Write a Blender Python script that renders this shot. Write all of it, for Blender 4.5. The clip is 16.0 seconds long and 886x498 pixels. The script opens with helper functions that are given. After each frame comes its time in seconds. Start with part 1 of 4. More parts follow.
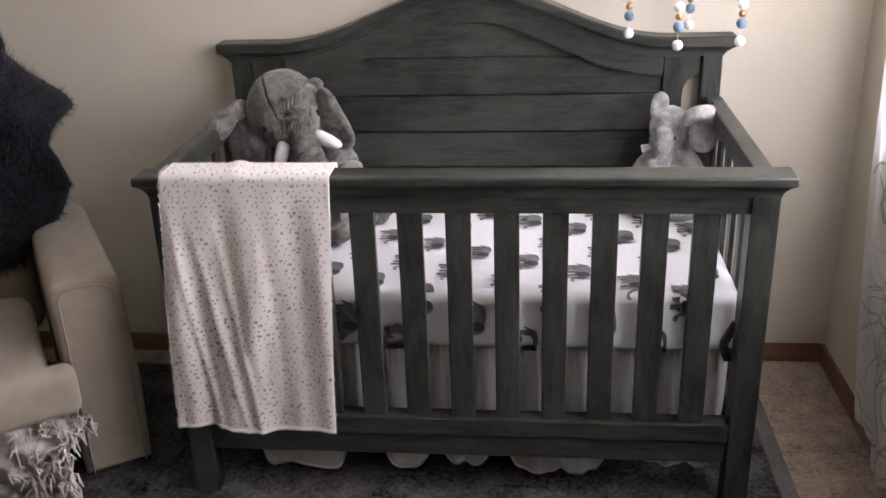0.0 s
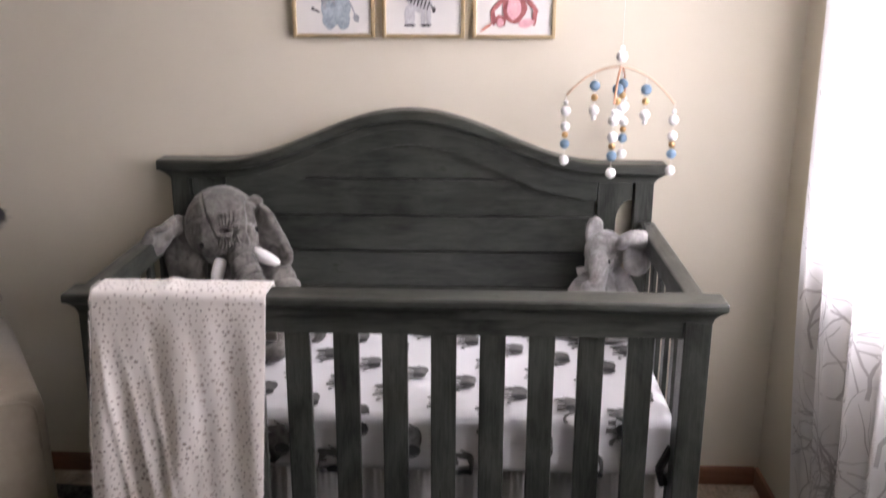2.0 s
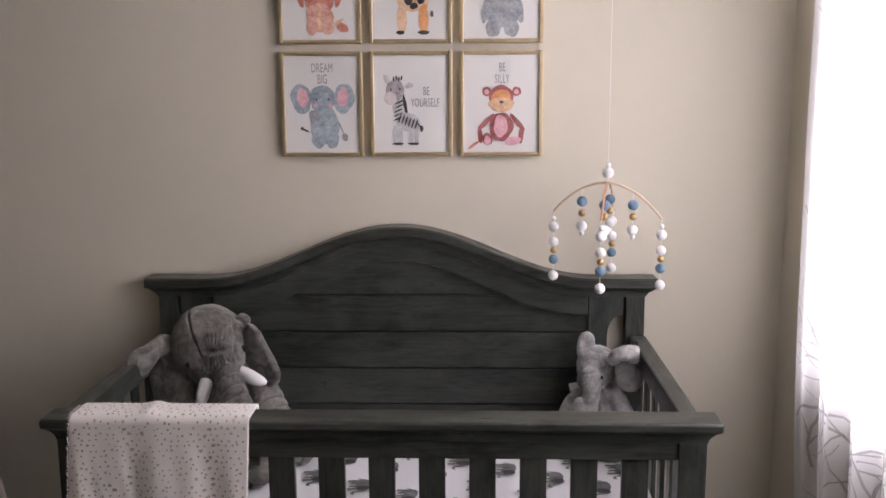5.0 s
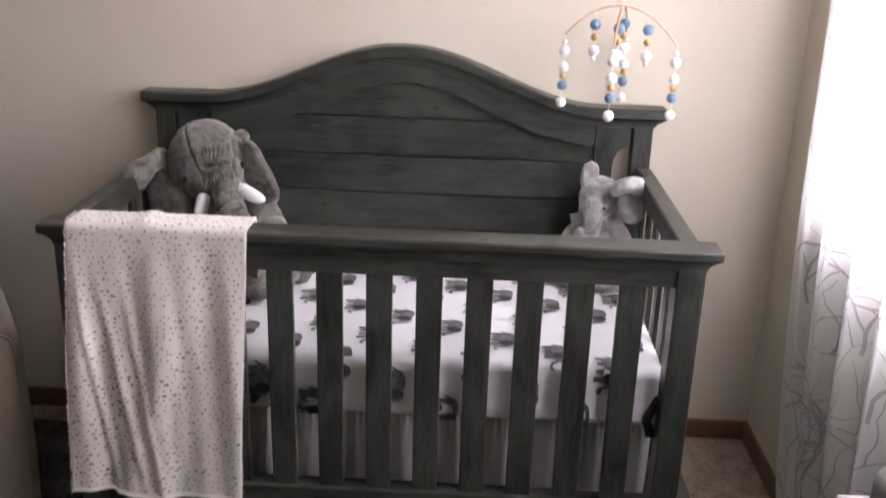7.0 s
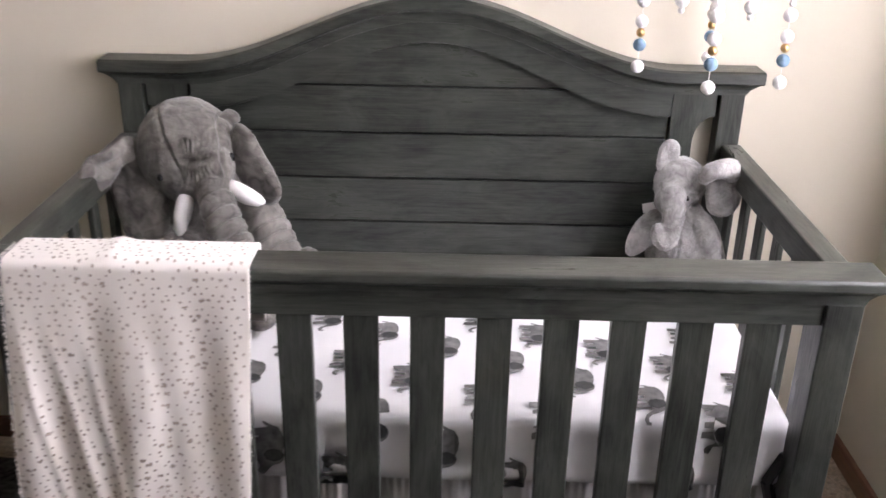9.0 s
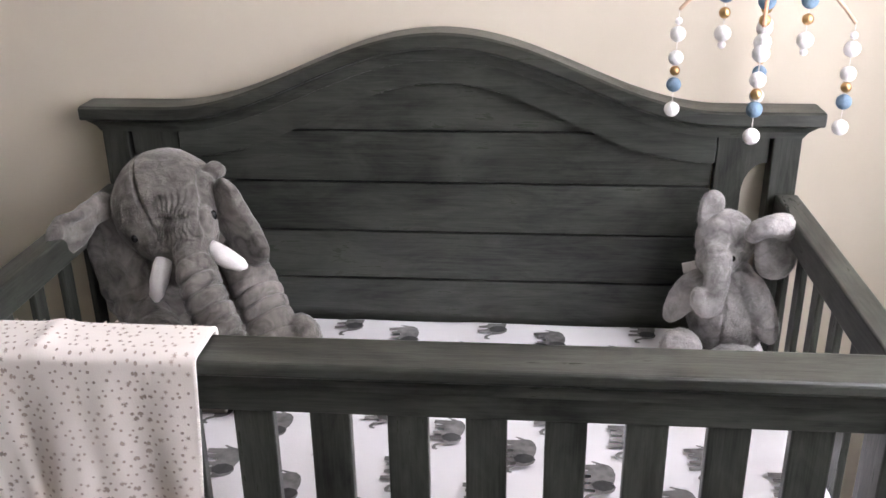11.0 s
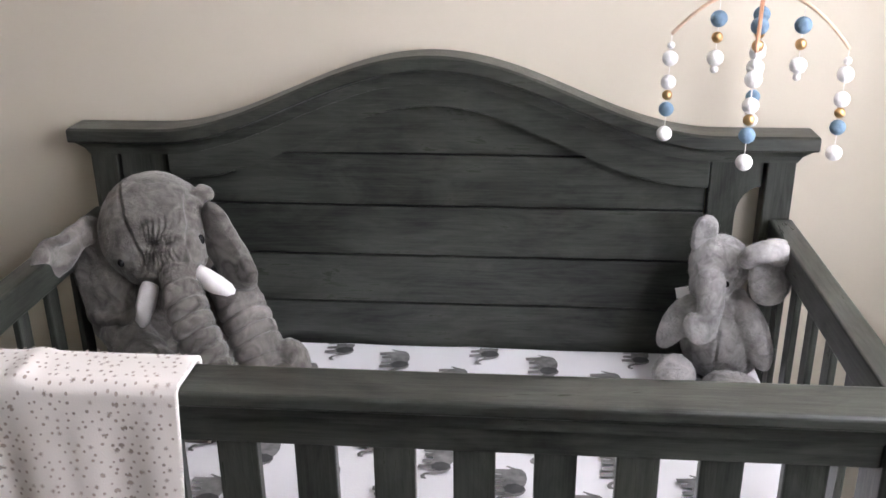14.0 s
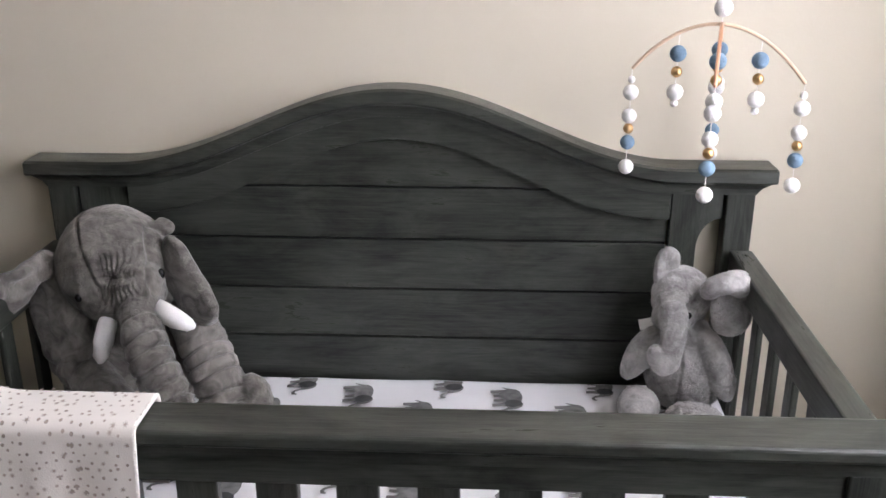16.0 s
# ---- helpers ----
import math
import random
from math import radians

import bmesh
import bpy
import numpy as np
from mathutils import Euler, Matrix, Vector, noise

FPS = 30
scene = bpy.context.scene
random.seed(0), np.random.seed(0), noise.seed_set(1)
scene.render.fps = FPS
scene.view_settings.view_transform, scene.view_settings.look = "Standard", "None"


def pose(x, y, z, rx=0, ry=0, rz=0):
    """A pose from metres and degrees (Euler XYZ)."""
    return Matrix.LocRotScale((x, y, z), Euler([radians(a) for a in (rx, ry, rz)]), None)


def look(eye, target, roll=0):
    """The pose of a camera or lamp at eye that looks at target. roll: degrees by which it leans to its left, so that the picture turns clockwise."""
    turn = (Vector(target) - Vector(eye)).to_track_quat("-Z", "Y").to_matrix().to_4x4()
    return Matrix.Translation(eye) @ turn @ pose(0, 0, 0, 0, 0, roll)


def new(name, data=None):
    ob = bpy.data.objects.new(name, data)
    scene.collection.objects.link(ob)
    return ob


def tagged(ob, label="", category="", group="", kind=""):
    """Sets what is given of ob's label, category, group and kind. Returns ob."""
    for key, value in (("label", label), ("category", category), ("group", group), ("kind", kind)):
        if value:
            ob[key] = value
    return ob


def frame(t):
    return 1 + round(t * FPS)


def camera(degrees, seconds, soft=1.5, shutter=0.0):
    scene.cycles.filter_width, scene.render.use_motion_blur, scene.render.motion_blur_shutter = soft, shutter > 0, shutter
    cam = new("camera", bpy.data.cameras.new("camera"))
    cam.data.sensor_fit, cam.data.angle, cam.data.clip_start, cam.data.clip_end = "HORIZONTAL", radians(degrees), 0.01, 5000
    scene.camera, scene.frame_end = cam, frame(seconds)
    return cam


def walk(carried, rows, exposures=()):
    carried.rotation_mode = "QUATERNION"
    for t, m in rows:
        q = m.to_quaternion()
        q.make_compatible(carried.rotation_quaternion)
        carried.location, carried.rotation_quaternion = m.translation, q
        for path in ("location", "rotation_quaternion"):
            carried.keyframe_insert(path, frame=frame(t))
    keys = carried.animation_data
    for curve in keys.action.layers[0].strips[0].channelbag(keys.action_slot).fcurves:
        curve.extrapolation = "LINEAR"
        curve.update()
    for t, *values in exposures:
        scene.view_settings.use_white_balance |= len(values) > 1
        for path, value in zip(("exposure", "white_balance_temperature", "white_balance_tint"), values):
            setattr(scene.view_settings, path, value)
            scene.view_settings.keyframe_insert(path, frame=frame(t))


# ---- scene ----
cam = camera(50.9, 16.0, shutter=0.5)
PATH = [
    (0, (0.19, -2.625, 1.523), (-0.011, -0.798, 0.736), -2.1),
    (0.3, (0.189, -2.640, 1.518), (-0.016, -0.810, 0.718), -0.3),
    (0.5, (0.189, -2.645, 1.516), (-0.011, -0.816, 0.7265), 0.0),
    (1, (0.19, -2.633, 1.513), (0.063, -0.782, 0.765), 0.5),
    (1.5, (0.189, -2.618, 1.519), (0.097, -0.746, 0.821), 0.6),
    (2, (0.191, -2.62, 1.541), (0.12, -0.702, 0.979), 0.2),
    (2.5, (0.207, -2.608, 1.556), (0.139, -0.654, 1.133), 0.1),
    (3, (0.209, -2.613, 1.566), (0.149, -0.641, 1.238), 0.2),
    (3.2, (0.214, -2.608, 1.579), (0.155, -0.632, 1.277), 0.2),
    (5.3, (0.215, -2.593, 1.561), (0.138, -0.628, 1.195), -0.6),
    (5.5, (0.226, -2.594, 1.556), (0.137, -0.634, 1.168), -0.6),
    (6, (0.218, -2.579, 1.53), (0.118, -0.639, 1.054), 0.1),
    (6.5, (0.214, -2.581, 1.516), (0.131, -0.658, 0.974), 1.0),
    (6.7, (0.209, -2.578, 1.511), (0.138, -0.667, 0.926), 1.5),
    (7, (0.214, -2.564, 1.501), (0.148, -0.678, 0.838), 1.8),
    (7.5, (0.214, -2.545, 1.492), (0.13, -0.697, 0.734), 2.1),
    (8, (0.195, -2.499, 1.501), (0.058, -0.667, 0.711), 1.6),
    (8.5, (0.126, -2.269, 1.492), (-0.028, -0.431, 0.719), 0.5),
    (8.8, (0.061, -2.112, 1.503), (-0.007, -0.274, 0.717), 0.3),
    (9, (0.042, -2.033, 1.49), (0.034, -0.204, 0.68), 1.1),
    (9.5, (0.078, -1.908, 1.484), (0.088, -0.084, 0.662), 2.1),
    (10, (0.136, -1.803, 1.479), (0.075, 0.035, 0.692), 1.2),
    (10.2, (0.143, -1.792, 1.486), (0.055, 0.05, 0.713), 0.6),
    (12.3, (0.198, -1.771, 1.494), (-0.037, 0.043, 0.685), -1.3),
    (12.5, (0.189, -1.745, 1.491), (-0.023, 0.072, 0.683), -1.4),
    (13, (0.196, -1.753, 1.497), (0.002, 0.069, 0.697), -0.9),
    (13.5, (0.19, -1.759, 1.498), (0.008, 0.075, 0.719), -0.8),
    (14, (0.181, -1.756, 1.501), (0.01, 0.089, 0.747), -0.7),
    (14.5, (0.176, -1.744, 1.509), (0.009, 0.115, 0.79), -0.5),
    (15, (0.188, -1.745, 1.5), (0.037, 0.128, 0.815), -0.4),
    (15.5, (0.187, -1.749, 1.494), (0.057, 0.124, 0.805), -0.1),
    (16, (0.182, -1.748, 1.505), (0.086, 0.125, 0.809), -0.1),
]
# seconds, stops, white balance
EXPOSURES = [(0, -0.42, 6450, 9), (0.5, -0.03, 6500, 12), (1, 0.02, 6500, 12), (1.5, -0.28, 6500, 12), (2, -0.56, 6550, 11), (2.5, -1.03, 6550, 11), (3, -1.29, 6550, 11), (4.2, -1.25, 6550, 11), (5.5, -1.13, 6550, 12), (6, -0.81, 6500, 12), (6.5, -0.64, 6500, 12), (7, -0.52, 6500, 13), (7.5, -0.30, 6500, 14), (8, -0.12, 6550, 15), (8.5, -0.1, 6500, 13), (9, -0.08, 6450, 10), (9.5, -0.12, 6400, 8), (10, -0.35, 6450, 8), (12.5, -0.36, 6400, 8), (14, -0.45, 6300, 6), (15, -0.57, 6300, 6), (16, -0.64, 6300, 6)]
walk(cam, [(t, look(eye, target, roll)) for t, eye, target, roll in PATH], EXPOSURES)

# ---- world, lights ----
world = bpy.data.worlds.new("world")
scene.world = world
world.use_nodes = True
wn = world.node_tree.nodes
sky = wn.new("ShaderNodeTexSky")
sky.sky_type, sky.sun_disc = "NISHITA", False
sky.sun_elevation, sky.sun_rotation = radians(35), radians(-60)
wn["Background"].inputs["Strength"].default_value = 0.1
world.node_tree.links.new(sky.outputs[0], wn["Background"].inputs["Color"])


def area_lamp(name, eye, target, w, h, watts, colour):
    data = bpy.data.lights.new(name, "AREA")
    data.shape, data.size, data.size_y = "RECTANGLE", w, h
    data.energy, data.color, data.spread = watts, colour, radians(150)
    ob = new(name, data)
    ob.matrix_world = look(eye, target)
    return ob


# the window's daylight, just outside the glass
area_lamp("window_daylight", (1.70, -1.16, 1.96), (0.0, -1.16, 0.95), 2.2, 1.6, 285, (0.99, 0.94, 1.03))


# ---- materials ----
def material(name, colour, rough=0.6, metal=0.0, vary=0.15, scale=8.0, stretch=(1, 1, 1), bump=0.0, bump_scale=60.0, sheen=0.0, other=None, random_tint=0.0, distort=0.0, spec=0.5, detail=5.0):
    """A procedural surface: two scales of noise mix the colour, a finer one the relief."""
    m = bpy.data.materials.new(name)
    m.use_nodes = True
    nt = m.node_tree
    n, l = nt.nodes, nt.links
    b = n["Principled BSDF"]
    b.inputs["Roughness"].default_value = rough
    b.inputs["Metallic"].default_value = metal
    b.inputs["Specular IOR Level"].default_value = spec
    b.inputs["Sheen Weight"].default_value = sheen
    tc, mp = n.new("ShaderNodeTexCoord"), n.new("ShaderNodeMapping")
    mp.inputs["Scale"].default_value = stretch
    l.new(tc.outputs["Object"], mp.inputs["Vector"])
    big, small = n.new("ShaderNodeTexNoise"), n.new("ShaderNodeTexNoise")
    for node, s in ((big, scale * 0.35), (small, scale * 2.2)):
        node.inputs["Scale"].default_value = s
        node.inputs["Detail"].default_value = detail
        node.inputs["Distortion"].default_value = distort
        l.new(mp.outputs["Vector"], node.inputs["Vector"])
    add = n.new("ShaderNodeMath")
    add.operation = "ADD"
    l.new(big.outputs["Fac"], add.inputs[0])
    l.new(small.outputs["Fac"], add.inputs[1])
    src = add.outputs[0]
    if random_tint:
        info, mul, add2 = n.new("ShaderNodeObjectInfo"), n.new("ShaderNodeMath"), n.new("ShaderNodeMath")
        mul.operation, add2.operation = "MULTIPLY_ADD", "ADD"
        mul.inputs[1].default_value, mul.inputs[2].default_value = random_tint, -random_tint / 2
        l.new(info.outputs["Random"], mul.inputs[0])
        l.new(src, add2.inputs[0])
        l.new(mul.outputs[0], add2.inputs[1])
        src = add2.outputs[0]
    ramp = n.new("ShaderNodeMapRange")
    ramp.inputs["From Min"].default_value, ramp.inputs["From Max"].default_value = 0.65, 1.35
    l.new(src, ramp.inputs["Value"])
    mix = n.new("ShaderNodeMix")
    mix.data_type = "RGBA"
    lo = [c * (1 - vary) for c in colour]
    hi = other or [min(1, c * (1 + vary)) for c in colour]
    mix.inputs["A"].default_value, mix.inputs["B"].default_value = (*lo, 1), (*hi, 1)
    l.new(ramp.outputs[0], mix.inputs["Factor"])
    l.new(mix.outputs["Result"], b.inputs["Base Color"])
    if bump:
        fine, bp = n.new("ShaderNodeTexNoise"), n.new("ShaderNodeBump")
        fine.inputs["Scale"].default_value, fine.inputs["Detail"].default_value = bump_scale, 4
        l.new(mp.outputs["Vector"], fine.inputs["Vector"])
        bp.inputs["Strength"].default_value, bp.inputs["Distance"].default_value = bump, 0.004
        l.new(fine.outputs["Fac"], bp.inputs["Height"])
        l.new(bp.outputs["Normal"], b.inputs["Normal"])
    return m


def wood(name, along, lo=(0.0050, 0.0057, 0.0046), hi=(0.066, 0.0705, 0.0590)):
    """Dark stained wood: soft stain patches, ragged streaks and fine pores that run along one axis, other on every piece."""
    m = bpy.data.materials.new(name)
    m.use_nodes = True
    nt = m.node_tree
    n, l = nt.nodes, nt.links
    b = n["Principled BSDF"]
    b.inputs["Specular IOR Level"].default_value = 0.5
    tc, info, shift = n.new("ShaderNodeTexCoord"), n.new("ShaderNodeObjectInfo"), n.new("ShaderNodeVectorMath")
    mul = n.new("ShaderNodeMath")
    mul.operation, mul.inputs[1].default_value = "MULTIPLY", 37.0
    shift.operation = "ADD"
    l.new(info.outputs["Random"], mul.inputs[0])
    l.new(tc.outputs["Object"], shift.inputs[0])
    l.new(mul.outputs[0], shift.inputs[1])

    def layer(scale, lengthways, across, detail, distortion):
        mp, no = n.new("ShaderNodeMapping"), n.new("ShaderNodeTexNoise")
        mp.inputs["Scale"].default_value = [lengthways if i == along else across for i in range(3)]
        no.inputs["Scale"].default_value, no.inputs["Detail"].default_value = scale, detail
        no.inputs["Distortion"].default_value, no.inputs["Roughness"].default_value = distortion, 0.66
        l.new(shift.outputs[0], mp.inputs["Vector"])
        l.new(mp.outputs[0], no.inputs["Vector"])
        return no.outputs["Fac"]

    def mix_in(total, fac, weight):
        w = n.new("ShaderNodeMath")
        w.operation, w.inputs[1].default_value = "MULTIPLY_ADD", weight
        l.new(fac, w.inputs[0])
        if total is None:
            w.inputs[2].default_value = 0.0
        else:
            l.new(total, w.inputs[2])
        return w.outputs[0]

    stain = layer(1.0, 4.6, 14.0, 10, 0.9)
    figure = layer(1.0, 6.5, 60.0, 7, 1.2)
    pores = layer(1.0, 9.0, 420.0, 3, 0.1)
    total = mix_in(mix_in(mix_in(None, stain, 0.50), figure, 0.29), pores, 0.21)
    rng, mix = n.new("ShaderNodeMapRange"), n.new("ShaderNodeMix")
    rng.inputs["From Min"].default_value, rng.inputs["From Max"].default_value = 0.39, 0.63
    l.new(total, rng.inputs["Value"])
    mix.data_type = "RGBA"
    mix.inputs["A"].default_value, mix.inputs["B"].default_value = (*lo, 1), (*hi, 1)
    l.new(rng.outputs[0], mix.inputs["Factor"])
    l.new(mix.outputs["Result"], b.inputs["Base Color"])
    ro, bp = n.new("ShaderNodeMapRange"), n.new("ShaderNodeBump")
    ro.inputs["To Min"].default_value, ro.inputs["To Max"].default_value = 0.37, 0.26
    l.new(rng.outputs[0], ro.inputs["Value"])
    l.new(ro.outputs[0], b.inputs["Roughness"])
    bp.inputs["Strength"].default_value, bp.inputs["Distance"].default_value = 0.35, 0.0014
    relief = mix_in(mix_in(None, figure, 0.5), pores, 0.5)
    l.new(relief, bp.inputs["Height"])
    l.new(bp.outputs[0], b.inputs["Normal"])
    return m


M_WOOD_X = wood("charcoal_stained_wood_along", 0)
M_WOOD_Z = wood("charcoal_stained_wood_upright", 2)
M_WOOD_Y = wood("charcoal_stained_wood_across", 1)
M_WALL = material("beige_wall_paint", (0.604, 0.552, 0.446), rough=0.7, vary=0.02, scale=3, bump=0.06, bump_scale=160, spec=0.3)
M_CEIL = material("white_ceiling_paint", (0.84, 0.83, 0.80), rough=0.9, vary=0.02, bump=0.2, bump_scale=90)
M_TRIM = material("reddish_brown_wood_trim", (0.15, 0.065, 0.036), rough=0.4, vary=0.3, scale=8, stretch=(0.6, 0.6, 5), bump=0.1)
M_CARPET = material("beige_carpet", (0.23, 0.165, 0.11), rough=0.95, vary=0.5, scale=42, other=(0.45, 0.35, 0.25), detail=3.0, bump=1.0, bump_scale=260, sheen=0.3, spec=0.1)
M_SHEET = material("white_cotton_sheet", (0.80, 0.79, 0.80), rough=0.85, vary=0.03, scale=5, bump=0.12, bump_scale=300, spec=0.2)
M_PRINT_GREY = material("grey_print", (0.13, 0.127, 0.124), rough=0.85, vary=0.4, scale=30, other=(0.27, 0.263, 0.258), spec=0.2)
M_PRINT_DARK = material("dark_grey_print", (0.060, 0.060, 0.060), rough=0.85, vary=0.4, scale=30, spec=0.2)
M_SKIRT = material("pale_grey_skirt_cotton", (0.64, 0.615, 0.605), rough=0.9, vary=0.05, bump=0.15, bump_scale=250, spec=0.2)
M_BLANKET = material("white_plush_blanket", (0.785, 0.735, 0.68), rough=0.95, vary=0.04, scale=12, bump=0.12, bump_scale=420, sheen=0.4, spec=0.1)
M_STAR = material("taupe_star_print", (0.40, 0.335, 0.29), rough=0.9, vary=0.4, scale=20, spec=0.1)
# the paler second colour paints the sheen patches of the nap
M_PLUSH = material("grey_plush", (0.080, 0.073, 0.065), rough=0.95, vary=0.40, scale=15, other=(0.265, 0.246, 0.222), distort=1.2, bump=0.55, bump_scale=240, sheen=0.3, spec=0.1)
M_PLUSH_PALE = material("pale_grey_plush", (0.31, 0.297, 0.288), rough=0.95, vary=0.35, scale=22, other=(0.55, 0.53, 0.51), distort=1.0, bump=0.8, bump_scale=230, sheen=0.35, spec=0.1)
M_WHITE_FELT = material("white_felt", (0.82, 0.80, 0.78), rough=0.95, vary=0.04, scale=40, bump=0.5, bump_scale=300, spec=0.1)
M_BLUE_FELT = material("dusty_blue_felt", (0.17, 0.25, 0.33), rough=0.95, vary=0.2, scale=40, bump=0.5, bump_scale=300, spec=0.1)
M_GOLD = material("gold_metal", (0.62, 0.40, 0.19), rough=0.32, metal=1.0, vary=0.1)
M_FRAME = material("brushed_gold_frame", (0.52, 0.41, 0.245), rough=0.45, metal=0.8, vary=0.15, scale=20, stretch=(1, 1, 1), bump=0.05)
M_COPPER = material("copper_hoop", (0.68, 0.38, 0.24), rough=0.35, metal=0.7, vary=0.1)
M_HOOP = material("pale_wood_hoop", (0.62, 0.46, 0.32), rough=0.5, vary=0.15, scale=30)
M_STRING = material("white_cotton_string", (0.75, 0.72, 0.68), rough=0.9, vary=0.03)
M_PAPER = material("white_art_paper", (0.69, 0.665, 0.625), rough=0.55, vary=0.015, scale=4)
M_BLACK = material("black_plastic", (0.012, 0.012, 0.013), rough=0.4, vary=0.2)
M_EYE = material("glossy_black_eye", (0.01, 0.01, 0.011), rough=0.12, vary=0.1)
M_CREAM = material("cream_upholstery", (0.37, 0.315, 0.245), rough=0.9, vary=0.08, scale=20, bump=0.25, bump_scale=400, sheen=0.2, spec=0.15)
M_FUR = material("charcoal_fur", (0.014, 0.015, 0.018), rough=0.95, vary=0.6, scale=18, sheen=0.15, spec=0.1)
M_KNIT = material("cream_chunky_knit", (0.50, 0.45, 0.41), rough=0.95, vary=0.15, scale=25, bump=0.9, bump_scale=120, sheen=0.2, spec=0.1)
M_RUG = material("charcoal_rug_pile", (0.008, 0.008, 0.009), rough=0.97, vary=0.6, scale=34, other=(0.125, 0.119, 0.112), bump=0.9, bump_scale=140, spec=0.05, detail=8)
M_RUG_EDGE = material("grey_rug_border", (0.12, 0.11, 0.10), rough=0.95, vary=0.25, scale=30, bump=0.5, bump_scale=200, spec=0.1)
M_WHITE_PAINT = material("white_painted_wood", (0.78, 0.76, 0.73), rough=0.4, vary=0.03, scale=5)
M_GREY_FELT = material("grey_felt_cloth", (0.24, 0.23, 0.225), rough=0.95, vary=0.12, scale=30, bump=0.5, bump_scale=200, sheen=0.3, spec=0.1)
M_INK = material("dark_grey_ink", (0.27, 0.265, 0.27), rough=0.8, vary=0.1)


def paint(name, colour, other=None):
    return material("watercolour_" + name, colour, rough=0.75, vary=0.3, scale=38, other=other, spec=0.2, distort=1.0)


def sheer(name, front, back, through_share, share=0.45):
    """Thin curtain cloth, which lets half of the daylight through."""
    m = material(name, front, rough=0.9, vary=0.02, scale=6, spec=0.1)
    nt = m.node_tree
    n, l = nt.nodes, nt.links
    tr, mix = n.new("ShaderNodeBsdfTranslucent"), n.new("ShaderNodeMixShader")
    tr.inputs["Color"].default_value = (*back, 1)
    mix.inputs["Fac"].default_value = share
    l.new(n["Principled BSDF"].outputs[0], mix.inputs[1])
    l.new(tr.outputs[0], mix.inputs[2])
    clear, thin = n.new("ShaderNodeBsdfTransparent"), n.new("ShaderNodeMixShader")
    thin.inputs["Fac"].default_value = through_share
    l.new(mix.outputs[0], thin.inputs[1])
    l.new(clear.outputs[0], thin.inputs[2])
    l.new(thin.outputs[0], n["Material Output"].inputs["Surface"])
    return m


M_CURTAIN = sheer("white_sheer_curtain", (0.88, 0.87, 0.89), (0.86, 0.86, 0.88), 0.14, 0.58)
M_BRANCH = sheer("grey_branch_print", (0.27, 0.26, 0.275), (0.82, 0.81, 0.83), 0.14, 0.5)
M_GLASS = bpy.data.materials.new("window_glass")
M_GLASS.use_nodes = True
M_GLASS.node_tree.nodes["Principled BSDF"].inputs["Transmission Weight"].default_value = 1.0
M_GLASS.node_tree.nodes["Principled BSDF"].inputs["Roughness"].default_value = 0.0


# ---- building helpers ----
def thing(name, base, label, category, group="", kind=""):
    e = new(name)
    e.location = base
    e.empty_display_size = 0.1
    return tagged(e, label, category, group, kind)


def mesh_of(name, bm, mats, smooth=False):
    me = bpy.data.meshes.new(name)
    bmesh.ops.recalc_face_normals(bm, faces=bm.faces)
    bm.to_mesh(me)
    bm.free()
    for m in mats if isinstance(mats, (list, tuple)) else [mats]:
        me.materials.append(m)
    for p in me.polygons:
        p.use_smooth = smooth
    return me


def base_of(ob):
    """Where the thing's Empty stands; parts are built in world metres and stand at the origin."""
    return ob.location if ob.data is None else Vector((0, 0, 0))


def part(name, bm, mats, parent=None, label="", smooth=False, kind=""):
    """One mesh object, built in world metres, under a thing or under a part."""
    ob = new(name, mesh_of(name, bm, mats, smooth))
    if parent is not None:
        ob.parent = parent
        ob.matrix_parent_inverse = Matrix.Translation(-base_of(parent))
    return tagged(ob, label, "", "", kind)


def box(x0, x1, y0, y1, z0, z1, bevel=0.0, segs=2, bm=None):
    b = bmesh.new()
    bmesh.ops.create_cube(b, size=1)
    for v in b.verts:
        v.co = Vector((x0 + (v.co.x + 0.5) * (x1 - x0), y0 + (v.co.y + 0.5) * (y1 - y0), z0 + (v.co.z + 0.5) * (z1 - z0)))
    if bevel:
        bmesh.ops.bevel(b, geom=b.edges[:], offset=bevel, segments=segs, profile=0.5, affect="EDGES")
    return join(bm, b) if bm else b


def join(bm, other, index=None):
    """Adds the bmesh other to bm."""
    if index is not None:
        for f in other.faces:
            f.material_index = index
    me = bpy.data.meshes.new("tmp")
    other.to_mesh(me)
    other.free()
    bm.from_mesh(me)
    bpy.data.meshes.remove(me)
    return bm


def prism(outline, y0, y1, bevel=0.0):
    """An outline in x and z, pushed through from y0 to y1."""
    b = bmesh.new()
    f = b.faces.new([b.verts.new((x, y0, z)) for x, z in outline])
    r = bmesh.ops.extrude_face_region(b, geom=[f])
    for v in r["geom"]:
        if isinstance(v, bmesh.types.BMVert):
            v.co.y = y1
    if bevel:
        edges = [e for e in b.edges if e.is_manifold and e.calc_face_angle(0) > 0.6]
        bmesh.ops.bevel(b, geom=edges, offset=bevel, segments=2, profile=0.5, affect="EDGES")
    return b


def sweep(rows, closed=False):
    """Skin over rows of points, each row a closed ring."""
    b = bmesh.new()
    rings = [[b.verts.new(p) for p in row] for row in rows]
    k = len(rings[0])
    for a, c in zip(rings, rings[1:] + ([rings[0]] if closed else [])):
        for i in range(k):
            b.faces.new((a[i], a[(i + 1) % k], c[(i + 1) % k], c[i]))
    if not closed:
        b.faces.new(rings[0][::-1])
        b.faces.new(rings[-1])
    return b


